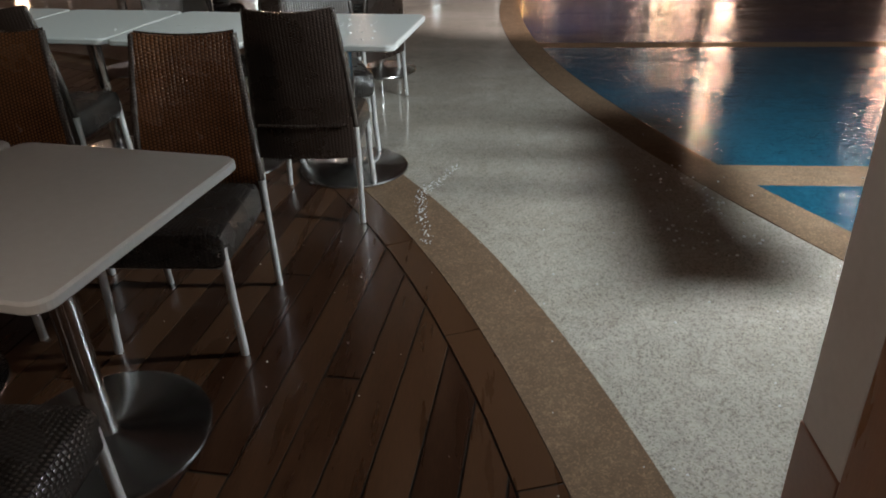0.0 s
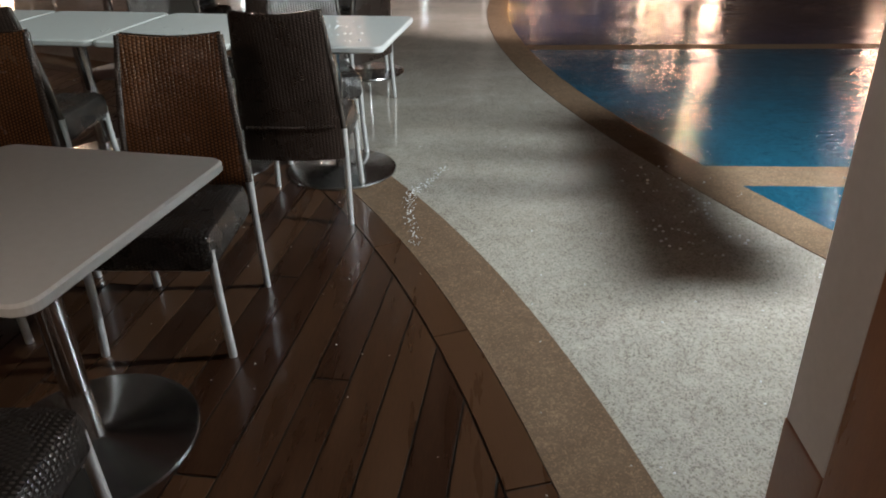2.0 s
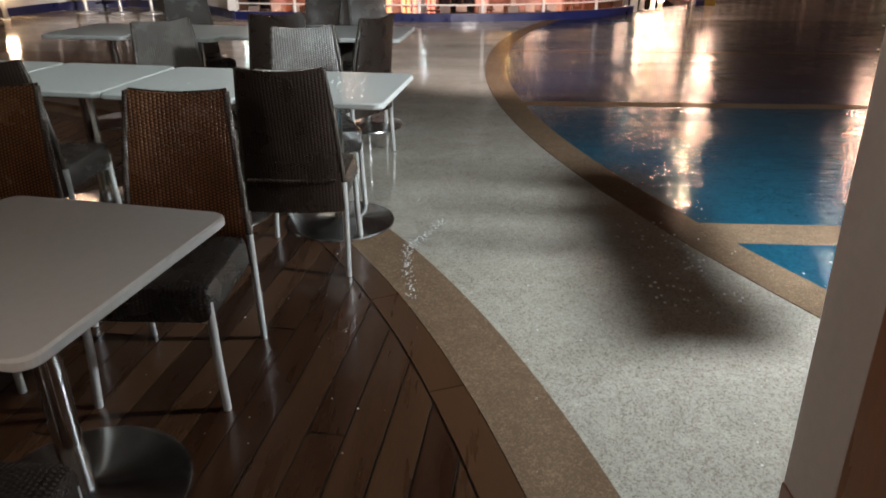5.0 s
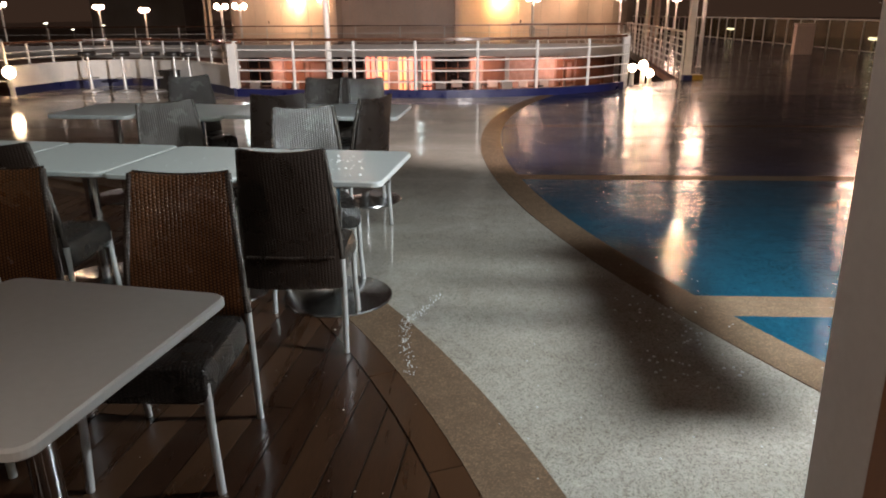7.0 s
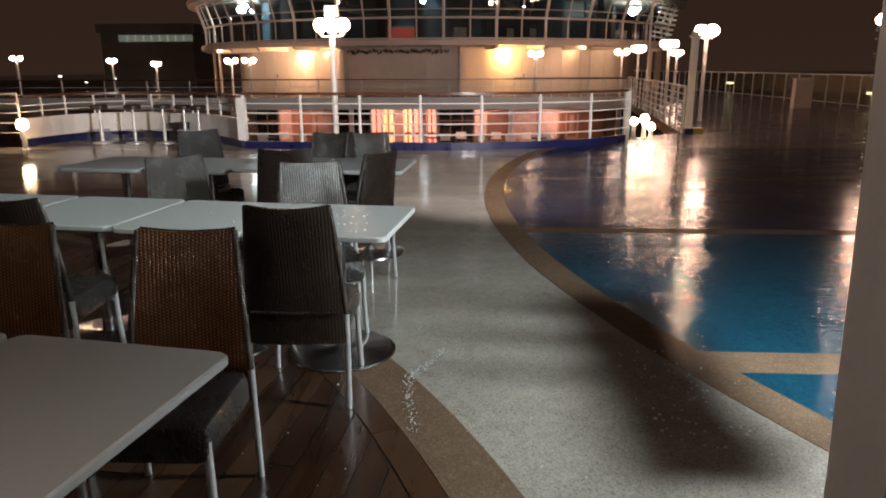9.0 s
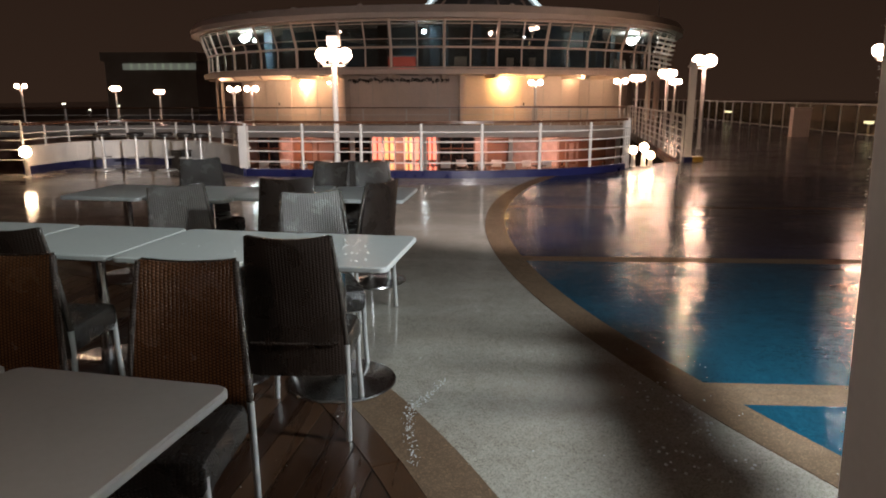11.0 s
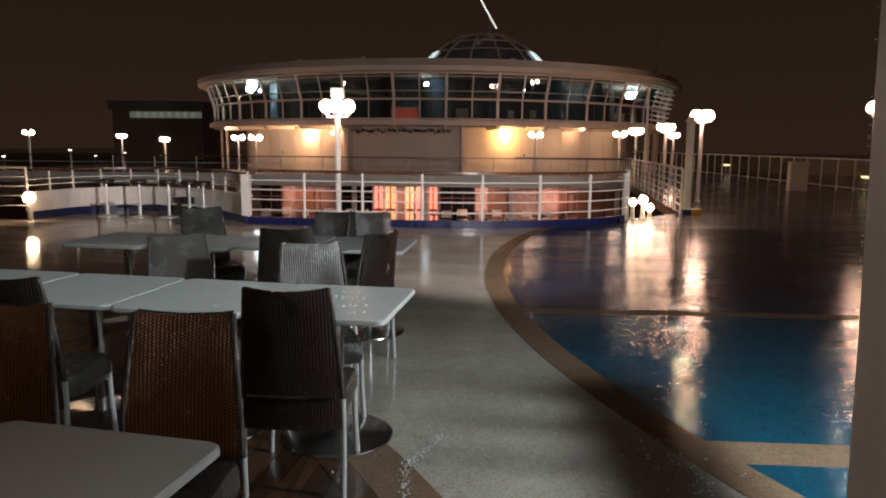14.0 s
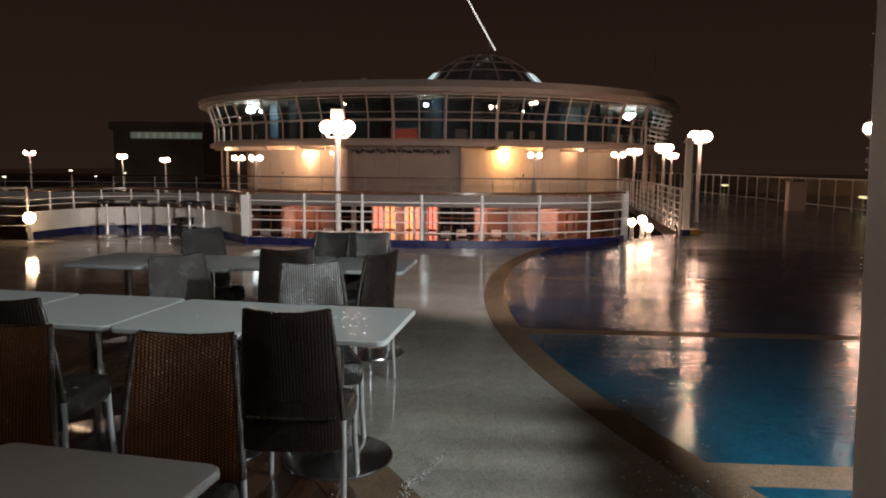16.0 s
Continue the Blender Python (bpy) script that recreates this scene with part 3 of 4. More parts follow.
def railing(points, z0, top, bars, step, label, cap=None, cap_width=0.09, kerb=0.0, post=0.028):
    """Posts, bars and a capping rail along a line on the deck; a painted kerb at its foot."""
    line = [Vector((x, y, z0)) for x, y in points]
    r = thing("railing", label, "railing", kind="structure")
    for p, way in along(line, step):
        part("post", tube([p, p + Vector((0, 0, top - 0.02))], post, 8), WHITE, r, smooth=True)
    for z in bars:
        part("bar", tube([p + Vector((0, 0, z)) for p in line], 0.014, 8), WHITE, r, smooth=True)
    if cap is None:
        part("top_bar", tube([p + Vector((0, 0, top)) for p in line], 0.024, 8), WHITE, r, smooth=True)
    else:
        part("handrail", ribbon(line, cap_width, z0 + top - 0.03, z0 + top + 0.015), cap, r, "dark varnished wooden handrail")
    if kerb:
        part("kerb", ribbon(line, 0.1, z0, z0 + kerb), KERB, r, "dark blue painted kerb")
    return r


def ribbon(line, width, z0, z1):
    """A bar of flat section along a line."""
    bm = bmesh.new()
    rings = []
    for i, p in enumerate(line):
        d = (line[min(i + 1, len(line) - 1)] - line[max(i - 1, 0)]).normalized()
        s = Vector((d.y, -d.x, 0)) * width / 2
        rings.append([bm.verts.new((q.x, q.y, z)) for q, z in ((p - s, z0), (p + s, z0), (p + s, z1), (p - s, z1))])
    for s, t in zip(rings, rings[1:]):
        for k in range(4):
            bm.faces.new((s[k], s[(k + 1) % 4], t[(k + 1) % 4], t[k]))
    bm.faces.new(rings[0])
    bm.faces.new(rings[-1][::-1])
    return bm


railing(front_line, 0, 1.04, (0.28, 0.48, 0.67, 0.85), 1.09, "white steel railing with wooden handrail and blue kerb round the deck opening", CAP, 0.12, 0.14)
railing([(-16, 13.5), (-12, 13.5), (-8.75, 13.5)], 0, 1.04, (0.28, 0.48, 0.67, 0.85), 1.3, "white steel railing beside the bar recess")
railing([(3.25, 14.55), (3.42, 14.9)], 0, 1.04, (0.28, 0.48, 0.67, 0.85), 0.2, "short white gate railing at the deck opening", None)
railing([(5.0, 16.4), (5.7, 21.0), (6.35, 26.0), (7.0, 31.0)], 0, 1.05, (0.2, 0.37, 0.54, 0.71, 0.88), 1.1, "white steel railing with five bars along the side deck")
railing([(-26, 31.5), (-10, 31.5), (0, 31.5), (7.0, 31.5)], 0, 0.98, (0.35, 0.66), 1.9, "far white railing in front of the round house", CAP, 0.08)
railing([(14.1, 2), (14.1, 20), (14.0, 45), (13.6, 70)], 0, 1.16, (0.12,), 1.2, "glazed ship's side railing with white posts", None)
railing([(2.2, 32.6), (7.2, 32.6)], 0, 1.0, (0.3, 0.52, 0.76), 0.85, "white railing of the stairs on the far deck", CAP, 0.08)
part("side_glass", box(14.06, 2, 0.14, 14.075, 44, 1.12), RAIL_GLASS, tagged(new("glass_screen"), "wind glass behind the ship's side railing", "glass screen", kind="structure"))

# curved low wall of the bar recess with a broad counter
recess = thing("bar_wall", "low white curved wall with blue foot and broad wooden counter", "low wall", kind="structure")
rl = [Vector((x, y, 0)) for x, y in recess_line]
part("foot", ribbon(rl, 0.14, 0.0, 0.16), KERB, recess, "dark blue painted foot")
part("panel", ribbon(rl, 0.12, 0.16, 0.52), WHITE, recess)
part("sill", ribbon(rl, 0.2, 0.52, 0.56), WHITE, recess)
for p, way in along(rl, 0.62):
    part("post", tube([p + Vector((0, 0, 0.56)), p + Vector((0, 0, 0.96))], 0.025, 8), WHITE, recess, smooth=True)
for z in (0.68, 0.8):
    part("bar", tube([p + Vector((0, 0, z)) for p in rl], 0.014, 8), WHITE, recess, smooth=True)
part("end_block", box(-4.36, 13.2, 0.16, -4.2, 13.36, 0.96, bevel=0.01), WHITE, recess, "white end post block")
part("counter", ribbon(rl, 0.3, 0.96, 1.0), CAP, recess, "dark varnished counter")


# ---- bar stools, bin ----
def build_stool():
    s = thing("bar_stool", "chrome pedestal bar stool with a dark round seat", "stool", group="bar stools at the counter")
    part("seat", lathe([(0, 0.7), (0.15, 0.7), (0.17, 0.72), (0.17, 0.76), (0.15, 0.78), (0, 0.785)], 20), BLACK, s, "dark padded seat", True)
    part("column", lathe([(0, 0.02), (0.032, 0.02), (0.032, 0.4), (0.024, 0.42), (0.024, 0.7), (0, 0.7)], 14), ALU, s, smooth=True)
    part("foot", lathe([(0, 0), (0.2, 0), (0.2, 0.012), (0.05, 0.035), (0, 0.035)], 24), ALU, s, smooth=True)
    ring = [(0.15 * math.cos(a), 0.15 * math.sin(a), 0.27) for a in (2 * math.pi * k / 20 for k in range(20))]
    bm = add_tube(tube(ring, 0.013, 6, True), [(-0.15, 0, 0.27), (0.15, 0, 0.27)], 0.011, 6)
    part("footrest", bm, ALU, s, smooth=True)
    return s


stool = build_stool()
STOOLS = [(-7.57, 14.3), (-6.85, 14.25), (-6.25, 14.3), (-5.75, 14.15), (-5.38, 13.95)]
stool.matrix_world = pose(*STOOLS[0], 0)
for x, y in STOOLS[1:]:
    copy_thing(stool, pose(x, y, 0))
bin_ = thing("waste_bin", "small black bin standing against the low wall", "bin", pose(-6.2, 14.95, 0, 0, 0, -25))
part("body", box(-0.16, -0.14, 0, 0.16, 0.14, 0.33, bevel=0.012), BLACK, bin_)
part("lid", box(-0.17, -0.15, 0.33, 0.17, 0.15, 0.37, bevel=0.012), BLACK, bin_)


# ---- lamps on posts ----
globe_mesh = mesh_of("globe", lathe([(0.126 * math.sin(math.pi * k / 12), -0.126 * math.cos(math.pi * k / 12)) for k in range(13)], 20), GLOBE, True)


def post_lamp(x, y, centre, globes, label, turn=0.0, base=0.0, cap=False, size=1.0):
    """A white post with a cross arm and lit globes round its head, globe centres at the given height."""
    l = thing("post_lamp", label, "lamp post", pose(x, y, base, 0, 0, turn), group="globe lamps on white posts")
    h = centre - base
    part("post", lathe([(0, 0), (0.085, 0), (0.085, 0.02), (0.055, 0.03), (0.055, h - 0.1), (0.04, h - 0.05), (0.04, h + (0.17 if cap else 0.05)), (0, h + (0.17 if cap else 0.05))], 14), WHITE, l, smooth=True)
    for k in range(globes):
        a = 2 * math.pi * k / globes
        dx, dy = 0.21 * math.cos(a), 0.21 * math.sin(a)
        part("arm", tube([(0, 0, h - 0.2), (dx, dy, h - 0.2), (dx, dy, h - 0.12)], 0.018, 8), WHITE, l)
        part("collar", lathe([(0, h - 0.17), (0.05, h - 0.17), (0.06, h - 0.11), (0, h - 0.11)], 12, (dx, dy, 0)), WHITE, l)
        g = part("globe", globe_mesh, GLOBE, l, "lit frosted glass globe")
        g.location, g.scale = (dx, dy, h), (size, size, size)
    if cap:
        part("head_box", box(-0.11, -0.11, h + 0.16, 0.11, 0.11, h + 0.34, bevel=0.015), WHITE, l, "square white box on the head")
    return l


LAMPS = [  # x, y, globe height, globes, turn
    (-2.49, 13.32, 2.26, 4, 0), (6.62, 20.2, 2.44, 4, 20), (8.62, 15.0, 2.40, 4, 0), (-25.6, 40, 2.07, 2, 10), (-22.1, 44, 1.955, 4, 0), (-20.2, 46, 1.77, 4, 0),
    (-11.6, 35.0, 1.84, 2, 0), (-10.1, 33.0, 1.83, 2, 0), (3.17, 33.0, 2.07, 2, 0), (7.29, 34.0, 2.15, 2, 0), (7.53, 31.8, 2.25, 4, 0), (7.23, 26.0, 2.27, 4, 0), (11.0, 38.0, 2.18, 4, 0)]
for i, (x, y, zc, n, a) in enumerate(LAMPS):
    post_lamp(x, y, zc, n, "white post lamp with lit globes, wet and glaring" if n > 2 else "white post lamp with a pair of lit globes", a, cap=(i == 0), size=1.25 if i == 1 else 1.0)

gate = thing("gate_post", "tall white post with a short arm ending the side railing", "post", pose(5.1, 16.3, 0))
part("shaft", box(-0.07, -0.07, 0, 0.07, 0.07, 2.25, bevel=0.01), WHITE, gate)
part("arm", box(-0.12, -0.04, 2.12, 0.3, 0.04, 2.17, bevel=0.01), WHITE, gate)
part("plinth", box(-0.1, -0.1, 0, 0.1, 0.1, 0.12, bevel=0.01), KERB, gate)
part("hazard_foot", prism([(0.1, -0.1), (0.34, -0.08), (0.34, 0.2), (0.1, 0.2)], 0.0, 0.12), YELLOW, gate, "worn yellow safety step")

for n, (x, y, z, r) in enumerate(((3.6, 15.2, 0.36, 0.085), (3.86, 15.35, 0.4, 0.1), (4.0, 15.3, 0.24, 0.085), (-8.5, 13.15, 0.47, 0.11))):
    low = thing("low_lamp", "glaring low deck lamp on a short white stand", "lamp", pose(x, y, 0), group="low deck lamps")
    part("stand", lathe([(0, 0), (0.07, 0), (0.05, 0.02), (0.04, z - r * 0.9), (0, z - r * 0.9)], 12), WHITE, low)
    part("globe", lathe([(r * math.sin(math.pi * k / 10), z - r * math.cos(math.pi * k / 10)) for k in range(11)], 16), GLOBE_LOW, low, "lit globe", True)

locker = thing("deck_locker", "cream painted steel locker beside the side railing", "locker", pose(12.1, 26.0, 0, 0, 0, 0))
part("body", box(-0.32, -0.14, 0, 0.32, 0.14, 1.0, bevel=0.02), HOUSE, locker)
part("lid", box(-0.34, -0.16, 1.0, 0.34, 0.16, 1.06, bevel=0.015), HOUSE, locker)

# ---- lower deck front under the far deck ----
front = thing("wall_lower_front", "lower deck front with lit doors and windows", "wall", kind="structure")
part("fascia", box(-26, 31.2, -0.32, 7.2, 31.4, 0.2), WHITE, front, "white deck edge")
part("back", box(-26, 33.4, -2.35, 7.2, 33.6, -0.25), MURAL, front)
XD = [(-10.05, -9.0, "window"), (-8.9, -8.4, "panel"), (-8.3, -7.4, "door"), (-7.2, -6.3, "frame"), (-6.1, -4.6, "window"), (-4.5, -4.05, "lit"), (-3.95, -3.45, "lit"), (-2.95, -2.6, "lit"),
      (-2.45, -1.45, "lit"), (-1.3, 0.36, "window"), (0.42, 0.95, "panel"), (1.0, 1.95, "door"), (2.05, 3.3, "panel"), (3.4, 4.3, "panel"), (4.4, 4.68, "door"), (4.75, 5.2, "frame"), (5.3, 6.6, "door")]
PANEL = surface("mottled_pink_panel", (0.3, 0.19, 0.15), (0.62, 0.47, 0.41), 3.5, (0.4, 0.55), 0, 0.0)
NIGHT = surface("dark_window", (0.006, 0.007, 0.009), (0.02, 0.02, 0.022), 1.5, (0.05, 0.12), 0, 0.0)
for x0, x1, sort in XD:
    if sort == "window":
        w = part("window", box(x0, 33.34, -2.2, x1, 33.4, -0.45), NIGHT, front, "dark window")
        n = max(2, round((x1 - x0) / 0.55))
        for k in range(n + 1):
            x = x0 + (x1 - x0) * k / n
            part("mullion", box(x - 0.025, 33.28, -2.2, x + 0.025, 33.34, -0.45), RUST, w)
        part("transom", box(x0, 33.28, -1.0, x1, 33.335, -0.94), RUST, w)
    elif sort == "lit":
        w = part("doorway", box(x0, 33.34, -2.35, x1, 33.4, -0.4), AMBER if x0 in (-3.95, -2.95) else PINK, front, "doorway lit pink from within")
        part("jamb", box(x0 - 0.05, 33.2, -2.35, x0 + 0.02, 33.34, -0.35), WHITE, w)
        part("jamb", box(x1 - 0.02, 33.2, -2.35, x1 + 0.05, 33.34, -0.35), WHITE, w)
        for k in range(1, max(2, round((x1 - x0) / 0.22))):
            x = x0 + (x1 - x0) * k / max(2, round((x1 - x0) / 0.22))
            part("upright", box(x - 0.03, 33.27, -2.35, x + 0.03, 33.335, -0.4), RUST, w)
        part("lock_rail", box(x0, 33.25, -1.62, x1, 33.265, -1.5), RUST, w)
    elif sort == "door":
        d = part("door", box(x0, 33.3, -2.35, x1, 33.4, -0.5, bevel=0.01), RUST, front, "brown wooden door")
        part("handle", box(x1 - 0.16, 33.26, -1.75, x1 - 0.1, 33.3, -1.6), STEEL, d)
    elif sort == "frame":
        w = part("picture_frame", box(x0, 33.33, -1.7, x1, 33.4, -0.6, bevel=0.01), RUST, front)
        part("panel", box(x0 + 0.12, 33.32, -1.58, x1 - 0.12, 33.335, -0.72), MURAL, w)
    else:
        part("panel", box(x0, 33.33, -2.2, x1, 33.4, -0.45, bevel=0.01), PANEL, front, "pale pink wall panel")


def glow_strip(name, x0, y0, z0, x1, y1, z1, material, label):
    s = thing(name, label, "light")
    part("tube", box(x0, y0, z0, x1, y1, z1), material, s)
    return s


# unseen glowing strips, added to brighten the lower front
STRIP = glow("lower_fill_glow", (1.0, 0.5, 0.36), 85.0)
for x in (-8.0, -3.0, 0.8, 4.2):
    glow_strip("lower_fill_strip", x - 0.5, 32.2, -0.36, x + 0.5, 32.4, -0.32, STRIP, "unseen glowing strip added under the far deck edge")


def lounge_chair(x, y, turn):
    c = thing("tubular_chair", "pale tubular metal chair on the lower deck", "chair", pose(x, y, -2.35, 0, 0, turn), group="tubular chairs on lower deck")
    part("seat", box(-0.24, -0.24, 0.42, 0.24, 0.24, 0.46, bevel=0.015), WHITE, c)
    part("backrest", box(-0.24, -0.27, 0.6, 0.24, -0.24, 0.92, bevel=0.012), WHITE, c)
    for sx in (-1, 1):
        part("side_frame", tube([(sx * 0.25, 0.24, 0), (sx * 0.25, 0.24, 0.66), (sx * 0.25, -0.25, 0.66), (sx * 0.25, -0.3, 0)], 0.014, 6), CHROME, c)
        part("back_post", tube([(sx * 0.23, -0.25, 0.44), (sx * 0.23, -0.27, 0.95)], 0.014, 6), CHROME, c)


for k, (x, y, a) in enumerate(((-9.4, 31.9, 20), (-8.6, 32.3, 170), (-7.7, 31.8, 60), (-1.0, 32.0, 10), (-0.2, 32.3, 190), (0.5, 31.9, 40), (1.3, 32.2, 160), (2.0, 31.8, 0), (-6.4, 32.0, 200), (-5.6, 32.4, 30), (-4.9, 31.9, 80), (-2.1, 32.2, 140), (2.9, 32.1, 210), (3.6, 32.4, 20), (4.3, 31.9, 75))):
    lounge_chair(x, y, a)

def bistro_table(x, y):
    b = thing("bistro_table", "dark round bistro table on the lower deck", "table", pose(x, y, -2.35), group="bistro tables on lower deck")
    part("top", lathe([(0, 0.7), (0.34, 0.7), (0.35, 0.715), (0.34, 0.73), (0, 0.73)], 20), BLACK, b)
    part("column", lathe([(0, 0.02), (0.03, 0.02), (0.03, 0.7), (0, 0.7)], 10), STEEL, b)
    part("foot", lathe([(0, 0), (0.2, 0), (0.2, 0.015), (0.04, 0.03), (0, 0.03)], 16), STEEL, b)


for x, y in ((-9.0, 32.0), (-6.0, 31.8), (-1.5, 31.9), (0.9, 32.5), (3.3, 31.8)):
    bistro_table(x, y)
for x in (-10.6, -5.2, -1.9, 2.0, 6.8):
    pier = tagged(part("lower_pillar", box(x - 0.09, 31.62, -2.35, x + 0.09, 31.8, -0.25), WHITE), "slim white pillar under the far deck", "pillar", kind="structure")

# ---- the round house ----
HC = (-2.15, 52.5)
house = thing("round_house", "round ship's lounge with two window tiers over a cream wall", "deckhouse")
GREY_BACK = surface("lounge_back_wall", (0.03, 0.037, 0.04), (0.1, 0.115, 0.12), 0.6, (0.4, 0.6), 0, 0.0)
part("wall", arc_wall(*HC, 13.5, 13.9, 0, 2.55, 175, 365, 64), HOUSE, house, "cream painted lower wall")
part("slab", arc_wall(*HC, 11.5, 16.3, 2.57, 2.83, 175, 365, 80), HOUSE, house, "cream balcony edge")
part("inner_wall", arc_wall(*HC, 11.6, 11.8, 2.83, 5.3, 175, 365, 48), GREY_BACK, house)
roof = part("roof", arc_wall(*HC, 11.5, 16.95, 5.26, 5.5, 175, 365, 80), ROOF, house, "broad overhanging roof")
part("roof_rim", arc_wall(*HC, 16.2, 17.0, 5.5, 5.88, 175, 365, 80, r1_top=16.75), ROOF, roof)
part("roof_top", lathe([(16.3, 5.86), (12, 6.05), (6, 6.3), (0, 6.4)], 64, (*HC, 0)), ROOF, roof)


def polar(r, a, z):
    return Vector((HC[0] + r * math.cos(radians(a)), HC[1] + r * math.sin(radians(a)), z))


# random blue, dark and cream blocks, made up to vary the tone behind the glass
BLUE_SCREEN = surface("lounge_blue_screen", (0.05, 0.09, 0.13), (0.1, 0.16, 0.21), 0.9, (0.3, 0.5), 0, 0.0)
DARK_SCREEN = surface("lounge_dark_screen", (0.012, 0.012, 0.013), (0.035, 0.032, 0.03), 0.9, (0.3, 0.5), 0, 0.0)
inside = random.Random(23)
at = 196.0
while at < 344:
    wide = inside.uniform(1.2, 6.5)
    tint, high = inside.choice(((BLUE_SCREEN, 5.2), (DARK_SCREEN, 5.2), (DARK_SCREEN, 4.3), (HOUSE, 3.55), (BLUE_SCREEN, 4.1)))
    deep = inside.uniform(12.4, 14.6)
    part("backing_block", arc_wall(*HC, deep, deep + 0.1, 2.83, high, at, at + wide, 3), tint, house)
    at += wide + inside.uniform(0.4, 3.5)

STEP = 9.75
for k in range(-10, 10):
    for half in (0, 1):
        a = 273.5 + STEP * (k + 0.5 * half)
        if not 182 < a < 358:
            continue
        b = a + STEP / 2
        rad = 0.075 if half == 0 else 0.038
        part("rib", tube([polar(15.98, a, 2.8), polar(15.98, a, 3.9), polar(16.44, a, 5.3)], rad, 6), HOUSE, house)
        for z0, z1, r0, r1 in ((2.86, 3.86, 15.98, 15.98), (3.96, 5.26, 15.99, 16.43)):
            bm = bmesh.new()
            q = [bm.verts.new(p) for p in (polar(r0, a, z0), polar(r0, b, z0), polar(r1, b, z1), polar(r1, a, z1), polar(r0 - 0.02, a, z0), polar(r0 - 0.02, b, z0), polar(r1 - 0.02, b, z1), polar(r1 - 0.02, a, z1))]
            for f in ((0, 1, 2, 3), (7, 6, 5, 4), (0, 4, 5, 1), (1, 5, 6, 2), (2, 6, 7, 3), (3, 7, 4, 0)):
                bm.faces.new([q[i] for i in f])
            pane = part("pane", bm, PANE, house)
            pane.visible_shadow = False
        if half == 0 and 200 < a < 340:
            part("bracket", add_arc_wall(bmesh.new(), *HC, 14.0, 16.0, 2.38, 2.57, a - 0.35, a + 0.35, 1, r1_top=16.2), HOUSE, house)
for z, r, rad in ((2.9, 16.0, 0.05), (3.91, 16.0, 0.06), (5.2, 16.4, 0.06), (4.3, 16.2, 0.02), (5.02, 16.42, 0.022)):
    part("transom", tube([polar(r, 182 + 176 * i / 72, z) for i in range(73)], rad, 6), HOUSE, house)
# fins at the wall's corners, placed to keep lamp light off the middle
for a0, a1 in ((251.0, 251.8), (277.0, 277.8)):
    part("pilaster", arc_wall(*HC, 13.9, 14.5, 0, 2.55, a0, a1, 1), HOUSE, house)
for a0, a1 in ((291.8, 295.6), (229.2, 234.4)):
    d = part("door", arc_wall(*HC, 13.9, 13.94, 0.05, 1.95, a0, a1, 3), HOUSE, house, "cream steel door")
    part("handle", arc_wall(*HC, 13.94, 13.98, 0.95, 1.1, a0 + 0.4, a0 + 0.7, 1), STEEL, d)
for k in range(26):
    a = 208 + 5.0 * k + 0.8 * math.sin(k * 2.3)
    part("seam_strip", arc_wall(*HC, 13.9, 13.915, 0.05, 2.5, a, a + 0.16, 1), ROOF, house)
for a in (205, 212, 330, 336, 343, 350):
    part("column", tube([polar(15.6, a, 0), polar(15.6, a, 2.57)], 0.09, 8), HOUSE, house)
for k, (a, z, mat) in enumerate(((287.3, 2.15, SCONCE), (239.7, 2.12, SCONCE_PALE), (305.6, 2.5, SCONCE_PALE), (247.2, 2.2, SCONCE_PALE))):
    s = thing("wall_lamp", "glaring yellow lamp on the round house wall", "wall lamp", Matrix.Translation(polar(14.25, a, z)), group="wall lamps of the round house")
    size = 0.17 if k < 2 else 0.09
    part("shade", lathe([(size * math.sin(math.pi * i / 8), -0.7 * size * math.cos(math.pi * i / 8)) for i in range(9)], 14, (0, 0, 0)), mat, s, smooth=True)
    part("bracket", tube([(0, 0, 0), tuple(polar(13.9, a, 0) - polar(14.25, a, 0))], 0.03, 6), STEEL, s)

# garland on the lower wall
LEAF = surface("dark_garland_leaf", (0.02, 0.018, 0.012), (0.06, 0.04, 0.025), 8.0, (0.4, 0.6))
gar = bmesh.new()
rnd = random.Random(4)
for i in range(260):
    a = 250 + 25 * rnd.random()
    p = polar(14.0 + 0.12 * rnd.random(), a, 2.32 + 0.05 * math.sin(a * 2.1) + rnd.gauss(0, 0.035) - (0.12 * rnd.random() if rnd.random() < 0.12 else 0))
    m = Matrix.Translation(p) @ Euler((rnd.random() * 6, rnd.random() * 6, rnd.random() * 6)).to_matrix().to_4x4()
    q = [gar.verts.new(m @ Vector(c)) for c in ((-0.09, 0, 0), (0, 0.04, 0.02), (0.09, 0, 0), (0, -0.04, 0.02))]
    gar.faces.new(q)
tagged(part("garland", gar, LEAF), "dark leafy garland hung along the round house wall", "garland", kind="stuff")

# lights inside the lounge
for x, y, z, r in ((-2.33, 38.8, 4.85, 0.13), (-13.4, 43.0, 4.85, 0.28), (-13.0, 42.6, 5.0, 0.16), (-12.6, 42.4, 4.7, 0.12), (10.2, 45.2, 4.75, 0.3), (10.7, 45.9, 4.9, 0.14), (10.9, 46.6, 5.0, 0.14), (3.0, 38.6, 4.55, 0.07)):
    b = thing("lounge_lamp", "bright white lamp inside the lounge", "ceiling lamp", pose(x, y, z), group="lamps inside the lounge")
    part("bulb", lathe([(r * math.sin(math.pi * i / 8), -r * 0.8 * math.cos(math.pi * i / 8)) for i in range(9)], 12), COOL, b, smooth=True)
    part("stem", tube([(0, 0, r * 0.7), (0, 0, 5.27 - z)], 0.02, 6), STEEL, b)
